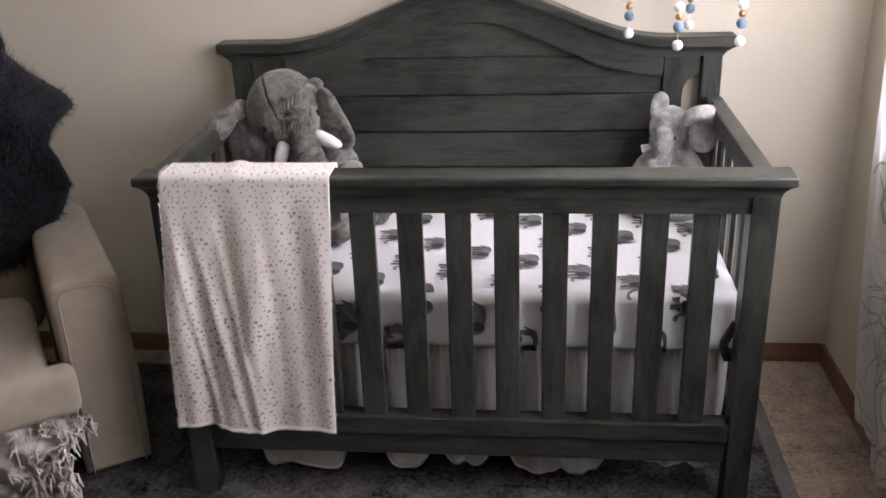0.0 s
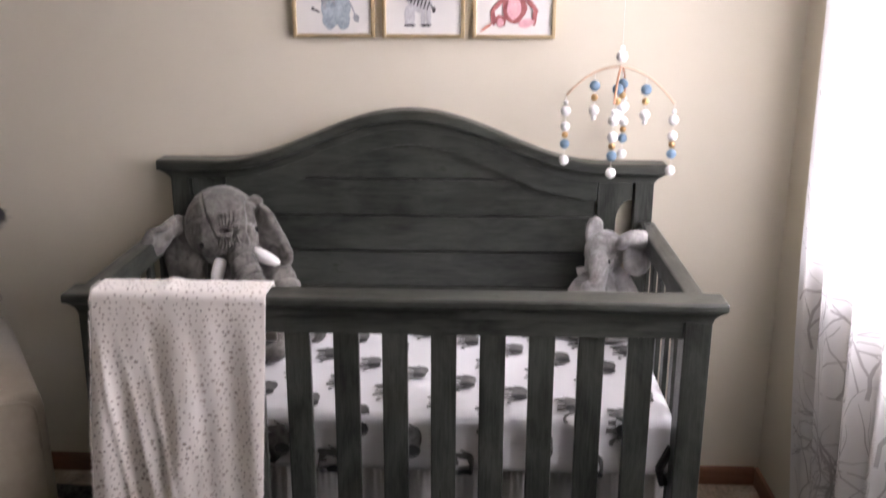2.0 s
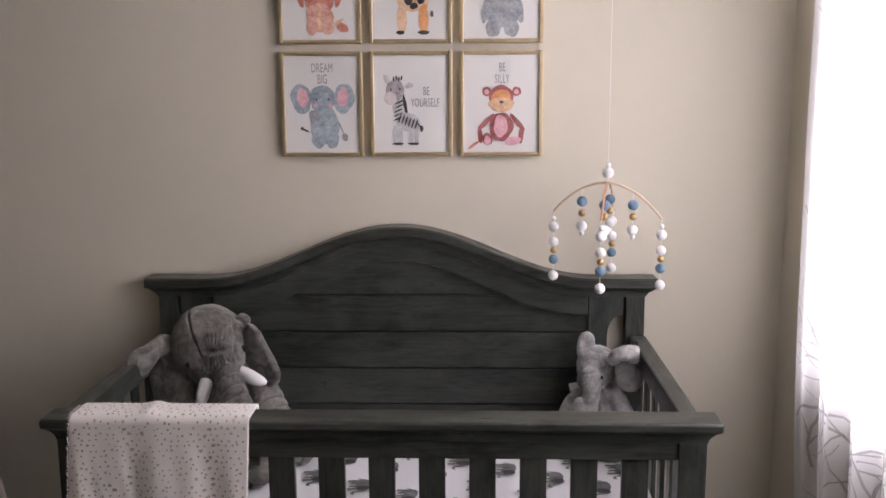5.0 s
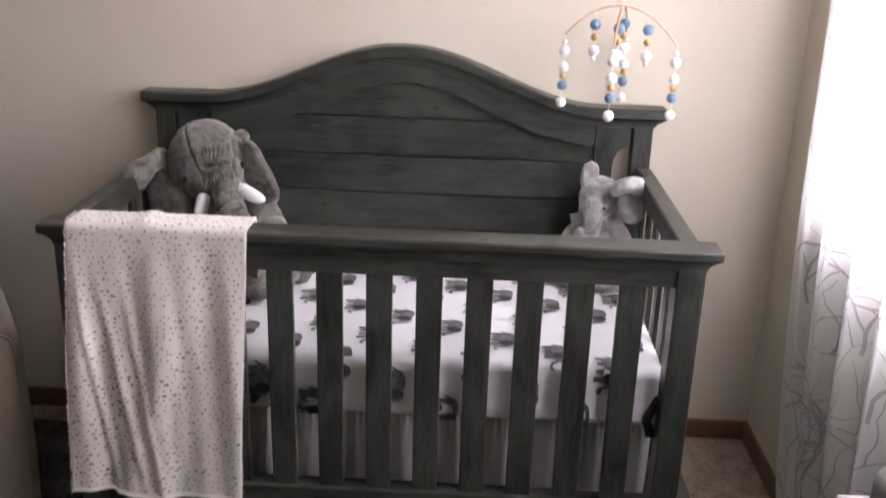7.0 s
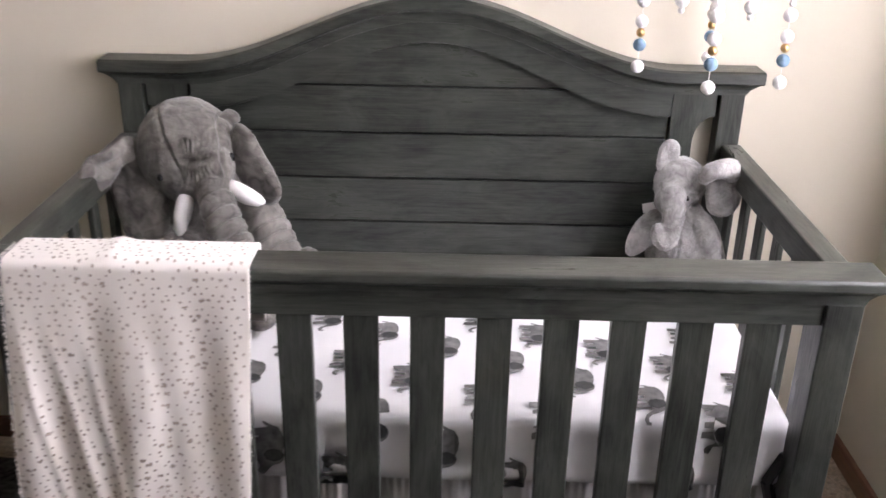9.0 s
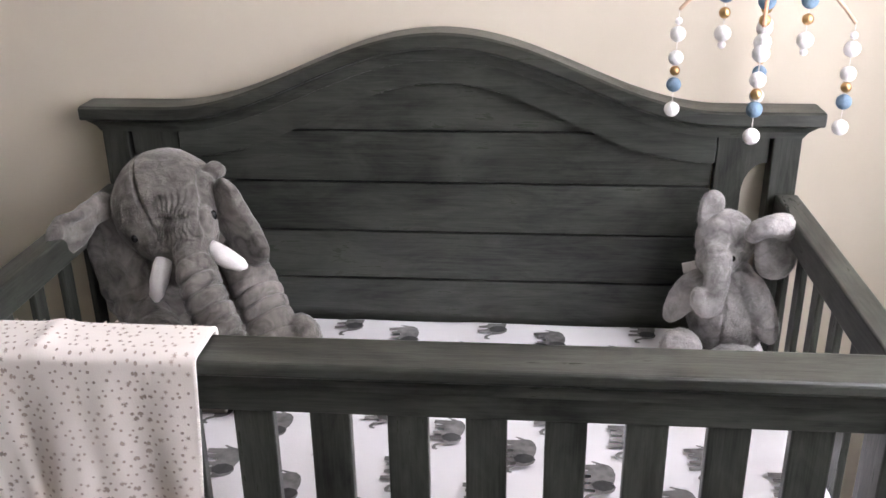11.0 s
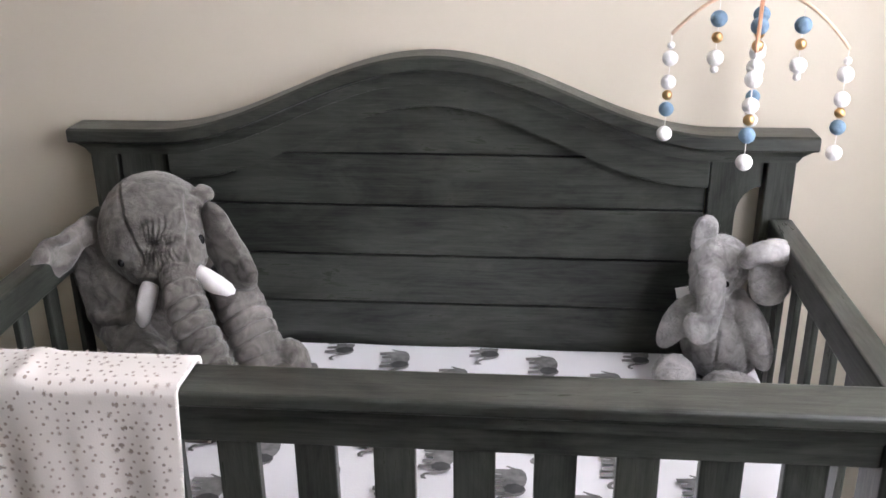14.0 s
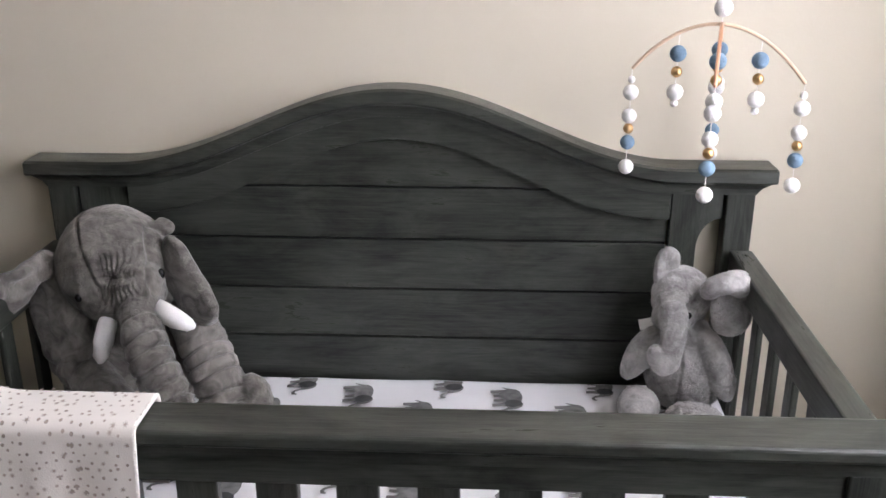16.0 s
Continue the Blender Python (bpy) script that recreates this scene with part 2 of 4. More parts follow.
def grid(fn, nu, nv, bm=None):
    """A sheet fn(u, v) for u and v from 0 to 1."""
    b = bm or bmesh.new()
    vs = [[b.verts.new(fn(i / nu, j / nv)) for j in range(nv + 1)] for i in range(nu + 1)]
    for i in range(nu):
        for j in range(nv):
            b.faces.new((vs[i][j], vs[i + 1][j], vs[i + 1][j + 1], vs[i][j + 1]))
    return b


def thicken(b, d):
    bmesh.ops.recalc_face_normals(b, faces=b.faces)
    bmesh.ops.solidify(b, geom=b.faces[:], thickness=d)
    return b


def tube(points, radius, k=8, bm=None):
    """A round rod through the points; radius is a number or a list."""
    pts = [Vector(p) for p in points]
    rows = []
    for i, p in enumerate(pts):
        d = (pts[min(i + 1, len(pts) - 1)] - pts[max(i - 1, 0)]).normalized()
        a = d.orthogonal().normalized() if abs(d.z) > 0.9 else d.cross(Vector((0, 0, 1))).normalized()
        c = d.cross(a)
        r = radius[i] if isinstance(radius, (list, tuple)) else radius
        rows.append([p + r * (math.cos(2 * math.pi * j / k) * a + math.sin(2 * math.pi * j / k) * c) for j in range(k)])
    b = sweep(rows)
    return join(bm, b) if bm else b


def ball(p, r, bm=None, turn=None, seg=16):
    b = bmesh.new()
    bmesh.ops.create_uvsphere(b, u_segments=seg, v_segments=max(6, seg // 2 + 2), radius=1)
    s = r if isinstance(r, (tuple, list)) else (r, r, r)
    m = Matrix.Translation(p) @ (turn or Matrix()) @ Matrix.Diagonal((*s, 1))
    bmesh.ops.transform(b, matrix=m, verts=b.verts)
    return join(bm, b) if bm else b


# ---- room ----
WALL_Y, WALL_X, LEFT_X, BACK_Y, CEIL = 0.042, 1.089, -3.1, -4.9, 2.44


def structure(name, bm, mats, label, category, smooth=False):
    return tagged(part(name, bm, mats, None, "", smooth), label, category, "", "structure")


structure("floor", box(LEFT_X - 0.15, WALL_X + 0.15, BACK_Y - 0.15, WALL_Y + 0.15, -0.1, 0.0), M_CARPET, "beige flecked wall-to-wall carpet", "floor")
structure("wall_north", box(LEFT_X - 0.15, WALL_X + 0.15, WALL_Y, WALL_Y + 0.12, 0, CEIL), M_WALL, "beige painted wall behind the crib", "wall")
structure("wall_west", box(LEFT_X - 0.12, LEFT_X, BACK_Y, WALL_Y, 0, CEIL), M_WALL, "beige painted side wall", "wall")
structure("ceiling", box(LEFT_X - 0.15, WALL_X + 0.15, BACK_Y - 0.15, WALL_Y + 0.15, CEIL, CEIL + 0.1), M_CEIL, "white painted ceiling", "ceiling")
WIN_Y0, WIN_Y1, WIN_Z0, WIN_Z1 = -2.0, -0.31, 0.86, 2.26
b = box(WALL_X, WALL_X + 0.12, BACK_Y, WIN_Y0, 0, CEIL)
box(WALL_X, WALL_X + 0.12, WIN_Y1, WALL_Y, 0, CEIL, bm=b)
box(WALL_X, WALL_X + 0.12, WIN_Y0, WIN_Y1, 0, WIN_Z0, bm=b)
box(WALL_X, WALL_X + 0.12, WIN_Y0, WIN_Y1, WIN_Z1, CEIL, bm=b)
structure("wall_east", b, M_WALL, "beige painted wall with the curtained window", "wall")
structure("wall_south", box(LEFT_X, WALL_X, BACK_Y - 0.12, BACK_Y, 0, CEIL), M_WALL, "beige painted wall across the room", "wall")
BASE_PROFILE = [(0.0, 0.0), (0.012, 0.0), (0.012, 0.048), (0.009, 0.057), (0.0, 0.060)]
b = sweep([[(x, WALL_Y - d, z) for d, z in BASE_PROFILE] for x in (LEFT_X, WALL_X - 0.012)])
structure("baseboard_north", b, M_TRIM, "low reddish-brown wooden baseboard", "baseboard")
b = sweep([[(WALL_X - d, y, z) for d, z in BASE_PROFILE] for y in (BACK_Y, WALL_Y)])
structure("baseboard_east", b, M_TRIM, "low reddish-brown wooden baseboard", "baseboard")

win = thing("window_1", (WALL_X + 0.06, (WIN_Y0 + WIN_Y1) / 2, WIN_Z0), "window with a white frame behind sheer curtains", "window", kind="structure")
for y0, y1, z0, z1 in ((WIN_Y0, WIN_Y0 + 0.05, WIN_Z0, WIN_Z1), (WIN_Y1 - 0.025, WIN_Y1, WIN_Z0, WIN_Z1), (WIN_Y0 + 0.05, WIN_Y1 - 0.025, WIN_Z0, WIN_Z0 + 0.05), (WIN_Y0 + 0.05, WIN_Y1 - 0.025, WIN_Z1 - 0.05, WIN_Z1), (-1.25, -1.21, WIN_Z0 + 0.05, WIN_Z1 - 0.05)):
    part("window_frame", box(WALL_X + 0.04, WALL_X + 0.09, y0, y1, z0, z1, 0.004), M_WHITE_PAINT, win)
for y0, y1 in ((WIN_Y0 + 0.05, -1.25), (-1.21, WIN_Y1 - 0.025)):
    g = part("pane", box(WALL_X + 0.06, WALL_X + 0.066, y0, y1, WIN_Z0 + 0.05, WIN_Z1 - 0.05), M_GLASS, win)
    g.visible_shadow = False

# ---- rug ----
rug = thing("rug", (-0.4, -0.8, 0.0), "dark charcoal mottled pile rug with grey border", "rug")
RUG_X = 0.80


def rug_top(u, v):
    x, y = -2.2 + u * (RUG_X + 2.2), -2.2 + v * 2.12
    return (x, y, 0.014 + 0.004 * noise.noise((x * 40, y * 40, 0)) + 0.003 * noise.noise((x * 13, y * 13, 5)))


part("woven_top", grid(rug_top, 240, 170), M_RUG, rug, "mottled charcoal woven surface", smooth=True)
part("border", box(RUG_X, RUG_X + 0.045, -2.2, -0.08, 0.001, 0.014, 0.004), M_RUG_EDGE, rug, "flat grey border")

# ---- crib ----
crib = thing("crib", (0, -0.33, 0), "charcoal-stained wooden crib with arched headboard, made up with a sheet", "crib")
POST_X0, POST_X1 = 0.634, 0.6935
FX = 0.0095  # the front stands this far off the headboard's middle
FY0, FY1 = -0.722, -0.664


def cap_z(x):
    return 1.036 + 0.147 * 0.5 * (1 + math.cos(math.pi * min(abs(x) / 0.55, 1)))


def inner_z(x):
    return 0.927 + 0.154 * 0.5 * (1 + math.cos(math.pi * min(abs(x) / 0.515, 1)))


def lofted(rings):
    """Rings of (x0, x1, y0, y1, z) skinned upwards."""
    return sweep([[(x0, y0, z), (x1, y0, z), (x1, y1, z), (x0, y1, z)] for x0, x1, y0, y1, z in rings])


# front side
for s in (-1, 1):
    x0, x1 = sorted((s * POST_X0, s * POST_X1))
    part("front_post", box(FX + x0, FX + x1, FY0, FY1, 0, 0.828, 0.003), M_WOOD_Z, crib)
part("apron", box(FX - POST_X0, FX + POST_X0, FY0 + 0.008, FY1 - 0.01, 0.785, 0.838, 0.002), M_WOOD_X, crib)
CX, CY0, CY1 = 0.7225, -0.740, -0.658
b = lofted([(FX - POST_X1 - e, FX + POST_X1 + e, FY0 - f, FY1 + 0.3 * f, z) for z, e, f in ((0.826, 0.0, 0.0), (0.834, 0.002, 0.001), (0.841, 0.007, 0.003), (0.847, 0.015, 0.005), (0.851, 0.023, 0.008), (0.854, 0.025, 0.009))])
part("crown_moulding", b, M_WOOD_X, crib)
part("front_cap", box(FX - CX, FX + CX, CY0, CY1, 0.853, 0.875, 0.006, 3), M_WOOD_X, crib, "front top rail with rounded edges")
part("bottom_rail", box(FX - POST_X0, FX + POST_X0, FY0 + 0.004, FY1 - 0.004, 0.203, 0.250, 0.003), M_WOOD_X, crib)
part("lower_rail", box(FX - POST_X0, FX + POST_X0, FY0 + 0.010, FY1 - 0.008, 0.142, 0.203, 0.003), M_WOOD_X, crib)
slat_mesh = None
for i in range(-5, 6):
    x = 0.0135 + i * 0.1086
    if slat_mesh is None:
        slat = part("front_slat", box(-0.0285, 0.0285, -0.706, -0.686, 0.25, 0.785, 0.003), M_WOOD_Z, crib)
        slat_mesh = slat.data
    else:
        slat = new("front_slat", slat_mesh)
        slat.parent = crib
        slat.matrix_parent_inverse = Matrix.Translation(-base_of(crib))
    slat.location = (x, 0, 0)

# headboard
HY0, HY1 = 0.0, 0.034
for s in (-1, 1):
    x0, x1 = sorted((s * 0.641, s * 0.694))
    part("head_post", box(x0, x1, HY0 - 0.012, HY1, 0, 1.0, 0.003), M_WOOD_Z, crib)
    # stile with a quarter-arched opening against the post
    o = [(0.5385, 0.2), (0.592, 0.2), (0.592, 0.865)] + [(0.6365 - 0.0445 * math.cos(a), 0.865 + 0.062 * math.sin(a)) for a in [radians(d) for d in range(10, 91, 10)]] + [(0.6365, 1.0), (0.5385, 1.0)]
    part("stile", prism([(s * x, z) for x, z in o][::s], HY0, HY1 - 0.01, 0.0015), M_WOOD_Z, crib, "stile with a quarter-arched opening")
N = 60
xs = [-0.535 + 1.07 * i / N for i in range(N + 1)]
o = [(x, cap_z(x) - 0.045) for x in xs] + [(x, inner_z(x)) for x in reversed(xs)]
part("arch_band", prism(o, HY0 - 0.010, HY0 + 0.010, 0.003), M_WOOD_X, crib, "arched band under the headboard cap")
edges = [0.23, 0.326, 0.435, 0.544, 0.653, 0.762, 0.871, 0.980, 1.12]
for z0, z1 in zip(edges, edges[1:]):
    if z1 > 1.1:
        o = [(-0.33, z0 + 0.0024), (0.33, z0 + 0.0024)] + [(x, inner_z(x) + 0.022) for x in [0.33 - 0.66 * i / 30 for i in range(31)]]
        b = prism(o, HY0 + 0.0125, HY0 + 0.024)
    else:
        b = box(-0.5345, 0.5345, HY0 + 0.0125, HY0 + 0.024, z0 + 0.0024, z1 - 0.0024, 0.0012)
    part("plank", b, M_WOOD_X, crib)
# black sheet added behind the planks; its colour stands in for shade in the gaps
part("backing", box(-0.535, 0.535, HY0 + 0.0255, HY1, 0.22, 1.0), M_BLACK, crib, "added black backing that stands in for shade in the plank gaps")
# fascia above, deep cove below
SECTION = [(-0.038, -0.004), (-0.038, -0.025), (-0.035, -0.028), (-0.021, -0.0305), (-0.0155, -0.035), (-0.0130, -0.044), (-0.0125, -0.056), (-0.004, -0.058), (0.036, -0.058), (0.036, 0.0), (-0.032, 0.0)]
xs = [-0.726, -0.7235] + [-0.690 + 1.38 * i / 90 for i in range(91)] + [0.7235, 0.726]
rows = []
for x in xs:
    tip = 0.003 if abs(x) > 0.7245 else 0.0
    rows.append([(x if dz > -0.029 else math.copysign(min(abs(x), 0.694 + 0.032 * max(0, (0.058 + dz) / 0.026) ** 2), x), y + (tip if y < 0 else 0), cap_z(x) + (dz if dz < -0.002 else dz - tip)) for y, dz in SECTION])
part("headboard_cap", sweep(rows), M_WOOD_X, crib, "arched moulded headboard cap")

# sides
for s in (-1, 1):
    def sx(a, c):
        return sorted((s * a, s * c))
    part("side_rail", box(*sx(0.655, 0.699), -0.655, -0.013, 0.812, 0.868, 0.004), M_WOOD_Y, crib)
    part("side_bottom_rail", box(*sx(0.655, 0.699), -0.664, -0.013, 0.19, 0.25, 0.004), M_WOOD_Y, crib)
    for i in range(6):
        y = -0.600 + i * 0.106
        part("side_slat", box(*sx(0.671, 0.683), y - 0.0190, y + 0.0190, 0.25, 0.812, 0.003), M_WOOD_Z, crib)

# ---- mattress with its fitted sheet, and the skirt ----
mattress = thing("mattress", (0, -0.32, 0.41), "crib mattress in white sheet printed with grey shapes", "mattress")
MX, MY0, MY1, MZ0, MZ1 = 0.661, -0.662, 0.008, 0.415, 0.564
b = box(-MX, MX, MY0, MY1, MZ0, MZ1)
bmesh.ops.bevel(b, geom=[e for e in b.edges], offset=0.035, segments=5, profile=0.6, affect="EDGES")
bmesh.ops.subdivide_edges(b, edges=[e for e in b.edges if e.calc_length() > 0.2], cuts=24, use_grid_fill=True)
for v in b.verts:
    v.co.z += 0.004 * noise.noise(v.co * 5) + 0.002 * noise.noise(v.co * 14)
    v.co.y += 0.003 * noise.noise(v.co * 7 + Vector((9, 0, 0)))
part("fitted_sheet", b, M_SHEET, mattress, smooth=True)
# the print: rows of animal-like outlines lying on their side, each with a darker patch, running over the edge and down the front
MOTIF = [(0.52, 0.10), (0.49, 0.23), (0.38, 0.32), (0.20, 0.36), (0.02, 0.35), (-0.12, 0.31), (-0.24, 0.35), (-0.37, 0.31), (-0.46, 0.20), (-0.50, 0.06), (-0.53, -0.09), (-0.60, -0.19), (-0.67, -0.19), (-0.70, -0.13), (-0.75, -0.15), (-0.73, -0.26), (-0.62, -0.29), (-0.51, -0.22), (-0.43, -0.06), (-0.36, -0.06), (-0.34, -0.22), (-0.36, -0.42), (-0.22, -0.42), (-0.18, -0.16), (-0.13, -0.15), (-0.12, -0.37), (-0.01, -0.37), (0.03, -0.14), (0.12, -0.12), (0.13, -0.35), (0.24, -0.36), (0.27, -0.18), (0.31, -0.42), (0.45, -0.42), (0.47, -0.12), (0.49, 0.0), (0.57, -0.12), (0.60, -0.09)]
PATCH = [(-0.34, -0.08), (-0.20, -0.13), (-0.08, -0.04), (-0.04, 0.12), (-0.10, 0.28), (-0.22, 0.34), (-0.34, 0.26), (-0.40, 0.10)]
EDGE_S = 0.651


def on_sheet(x, s, lift):
    """A place on the sheet, s metres from the wall: flat on top, round over the edge, then down the front."""
    r, turn = 0.035, 0.035 * math.pi / 2
    flat = EDGE_S - turn / 2
    if s < flat:
        return (x, -max(s, 0.024), 0.5704 + lift)
    if s < flat + turn:
        a = (s - flat) / r
        return (x, -flat - (r + 0.0065 + lift) * math.sin(a), 0.5627 - r + (r + 0.0065 + lift) * math.cos(a))
    z = 0.5627 - r - (s - flat - turn)
    return (x, MY0 - 0.0058 - lift + max(0.0, 0.418 - z), max(z, 0.412 - lift))


def motif(b, x, s, size, outline, lift, lean):
    c, d = math.cos(lean), math.sin(lean)
    f = b.faces.new([b.verts.new(on_sheet(x + size * (z * c + q * d), s - size * (q * c - z * d), lift)) for q, z in outline])
    bmesh.ops.triangulate(b, faces=[f])


bodies, patches = bmesh.new(), bmesh.new()
rp = random.Random(21)
for row in range(14):
    for k in range(-8, 4):
        x = -0.195 + 0.1215 * row + 0.305 * k + rp.uniform(-0.006, 0.006)
        if not -0.60 < x < 0.61:
            continue
        s, lean, size = 0.035 + 0.0565 * row + rp.uniform(-0.004, 0.004), rp.uniform(-0.12, 0.12), rp.uniform(0.072, 0.081)
        if True:
            motif(bodies, x, s, size, MOTIF, 0.0, lean)
            motif(patches, x, s, size, PATCH, 0.0006, lean)
part("print", bodies, M_PRINT_GREY, mattress, "grey animal-shaped print", kind="stuff")
part("print_patch", patches, M_PRINT_DARK, mattress, "dark grey patches of the print", kind="stuff")

skirt = thing("crib_skirt", (0, -0.64, 0.05), "pale grey gathered cotton crib skirt under the mattress", "bed skirt")


SKIRT_LOBES = [(-0.64, -0.60, 0.082), (-0.585, -0.545, 0.078), (-0.535, -0.295, 0.060), (-0.215, -0.065, 0.062), (-0.060, 0.085, 0.072), (0.112, 0.372, 0.064), (0.445, 0.640, 0.095)]


def hem_z(x):
    """The hem hangs in uneven lobes and is caught up between them."""
    low = 0.126
    for x0, x1, z in SKIRT_LOBES:
        if x0 < x < x1:
            e = min(x - x0, x1 - x) / (x1 - x0)
            wide = x1 - x0
            ramp = min(1.0, e * wide / (0.036 if wide > 0.17 else 0.062))
            low = min(low, 0.120 + (z - 0.150) * math.sin(ramp * math.pi / 2) + 0.005 * noise.noise((x * 30, 1.5, 0)))
    return low


def skirt_at(u, v):
    x = -0.648 + 1.296 * u
    bend = x + 0.020 * math.sin(x * 23) + 0.03 * noise.noise((x * 5, 0, 8))
    w = 0.027 * math.sin(bend * 56 + 0.8 * v) + 0.007 * math.sin(bend * 131 + 1) + 0.012 * noise.noise((x * 11, 0.6 * v, 3))
    z = 0.414 + v * (hem_z(x) - 0.414)
    gather = 0.004 * math.sin(x * 420) * max(0.0, 1 - 5 * v)
    return (x, -0.618 + w * min(1.0, 0.25 + 1.3 * v, 1.0 - 2.6 * (v - 0.78)) + gather, z)


part("front_panel", thicken(grid(skirt_at, 420, 14), 0.0015), M_SKIRT, skirt, smooth=True)
part("hem", tube([skirt_at(i / 300, 0.995) for i in range(301)], 0.0035, 6), M_SKIRT, skirt, smooth=True)
bracket = thing("support_bracket", (0.64, -0.62, 0.39), "black strap of the mattress support at the crib corner", "bracket")
b = bmesh.new()
for p, q in (((0.648, -0.668, 0.50), (0.622, -0.672, 0.445)), ((0.622, -0.672, 0.445), (0.634, -0.672, 0.405)), ((0.634, -0.672, 0.405), (0.652, -0.66, 0.415))):
    tube([p, q], [0.010, 0.010], 6, bm=b)
part("strap", b, M_BLACK, bracket)

# ---- blanket over the front rail ----
blanket = thing("blanket", (-0.46, -0.74, 0.2), "white plush blanket with taupe stars draped over the rail", "blanket")


def blanket_at(u, v, lift=0.0):
    """u runs from edge to edge, v from the hem behind the rail over its rounded top to the front hem."""
    s, q = v * BLANKET_LENGTH, 0.016 * math.pi / 2
    d = 0.0
    if s < 0.13:
        y, z, ny, nz = -0.650, 0.872 - (0.13 - s), 1.0, 0.0
    elif s < 0.13 + q:
        a = (s - 0.13) / 0.016
        y, z, ny, nz = -0.666 + 0.016 * math.cos(a), 0.872 + 0.016 * math.sin(a), math.cos(a), math.sin(a)
    elif s < 0.20 + q:
        y, z, ny, nz = -0.666 - (s - 0.13 - q), 0.888, 0.0, 1.0
    elif s < 0.20 + 2 * q:
        a = (s - 0.20 - q) / 0.016
        y, z, ny, nz = -0.736 - 0.016 * math.sin(a), 0.872 + 0.016 * math.cos(a), -math.sin(a), math.cos(a)
    else:
        d = s - 0.20 - 2 * q
        y, z, ny, nz = -0.752, 0.872 - d, -1.0, 0.0
    left, right = -0.640 - 0.075 * d, -0.260 - 0.050 * d
    x = left + u * (right - left)
    g = min(1.0, d / 0.25)
    fold = 0.008 * math.sin(u * 13 + 3.5 * d) + 0.005 * math.sin(u * 29 - 5 * d + 1) + 0.008 * noise.noise((u * 6 + d * 5, d * 4, 1))
    for at, slope, wide in ((0.05, 0.42, 0.022), (0.16, 0.55, 0.030), (0.30, 0.45, 0.028), (0.55, 0.25, 0.05)):
        fold += 0.007 * math.exp(-((u - at - slope * (d - 0.1)) / wide) ** 2) * max(0.0, min(1.0, d / 0.2))
    if d == 0.0:
        z += 0.006 * math.exp(-((u - 0.42) / 0.05) ** 2) * max(0.0, nz)
    y -= fold * g + 0.004 * g
    if d > 0.6:
        z += 0.006 * math.sin(u * 9) * (d - 0.6) / 0.05
    return Vector((x, y + ny * lift, z + nz * lift))


BLANKET_LENGTH = 0.20 + 0.016 * math.pi + 0.64
part("cloth", thicken(grid(blanket_at, 110, 150), 0.007), M_BLANKET, blanket, smooth=True)
part("hem", tube([blanket_at(i / 60, 0.998, 0.0) for i in range(61)], 0.0042, 10), M_BLANKET, blanket, smooth=True)
rs = random.Random(9)
fuzz = bmesh.new()
for i in range(2600):
    e = rs.random()
    u, v = (rs.random(), rs.uniform(0.985, 1.0)) if e < 0.4 else (rs.choice((0.0, 1.0)) + rs.uniform(-0.004, 0.004), rs.uniform(0.2, 1.0))
    p = blanket_at(u, v, 0.003)
    d = Vector((rs.uniform(-1, 1) + (0.9 if u > 0.98 else -0.9 if u < 0.02 else 0), rs.uniform(-1.2, 0.2), rs.uniform(-1, 0.8) - (0.6 if v > 0.98 else 0))).normalized()
    side = d.orthogonal().normalized() * 0.0006
    fuzz.faces.new((fuzz.verts.new(p - side), fuzz.verts.new(p + side), fuzz.verts.new(p + d * rs.uniform(0.002, 0.006))))
part("fuzzy_edge", fuzz, M_BLANKET, blanket, "fuzzy plush edge", kind="stuff")
b = bmesh.new()
rs = random.Random(4)
for i in range(26):
    for j in range(58):
        u, v = (i + 0.5 * (j % 2) + rs.uniform(0.0, 0.55)) / 26, (j + rs.uniform(0.2, 0.8)) / 58
        v = 0.17 + v * 0.815
        if not 0.015 < u < 0.985 or rs.random() < 0.12:
            continue
        star = rs.random() < 0.32
        r = rs.uniform(0.0044, 0.0057) if star else rs.uniform(0.0018, 0.0028)
        n = 14 if star else 7
        a0 = rs.uniform(0, 6)
        pts = []
        for q in range(n):
            rr = r * ((0.30 if q % 2 else 1) if star else 1)
            a = a0 + 2 * math.pi * q / n
            pts.append(b.verts.new(blanket_at(u + rr * math.cos(a) / 0.39, v + rr * math.sin(a) / BLANKET_LENGTH, 0.0045)))
        bmesh.ops.triangulate(b, faces=[b.faces.new(pts)])
part("star_print", b, M_STAR, blanket, "taupe star and dot print", kind="stuff")


# ---- plush toys ----
def plush(base, blobs, mat, label, dent=None, voxel=0.006):
    """A soft body out of overlapping blobs under a thing of its own; ears, tusks and eyes are added as parts."""
    toy = thing("plush_elephant", base, label, "plush toy")
    bm = bmesh.new()
    for p, r, turn in blobs:
        ball(p, r, bm, pose(0, 0, 0, *turn), 20)
    tmp = new("tmp", mesh_of("tmp", bm, mat))
    rm = tmp.modifiers.new("remesh", "REMESH")
    rm.mode, rm.voxel_size = "VOXEL", voxel
    sm = tmp.modifiers.new("smooth", "SMOOTH")
    sm.factor, sm.iterations = 0.5, 3
    bpy.context.view_layer.update()
    done = bpy.data.meshes.new_from_object(tmp.evaluated_get(bpy.context.evaluated_depsgraph_get()))
    bm = bmesh.new()
    bm.from_mesh(done)
    bpy.data.objects.remove(tmp)
    for v in bm.verts:
        if dent:
            v.co += dent(v.co)
        v.co += 0.0016 * noise.noise_vector(v.co * 60) + 0.004 * noise.noise_vector(v.co * 14)
    return toy, part("body", bm, mat, toy, smooth=True)


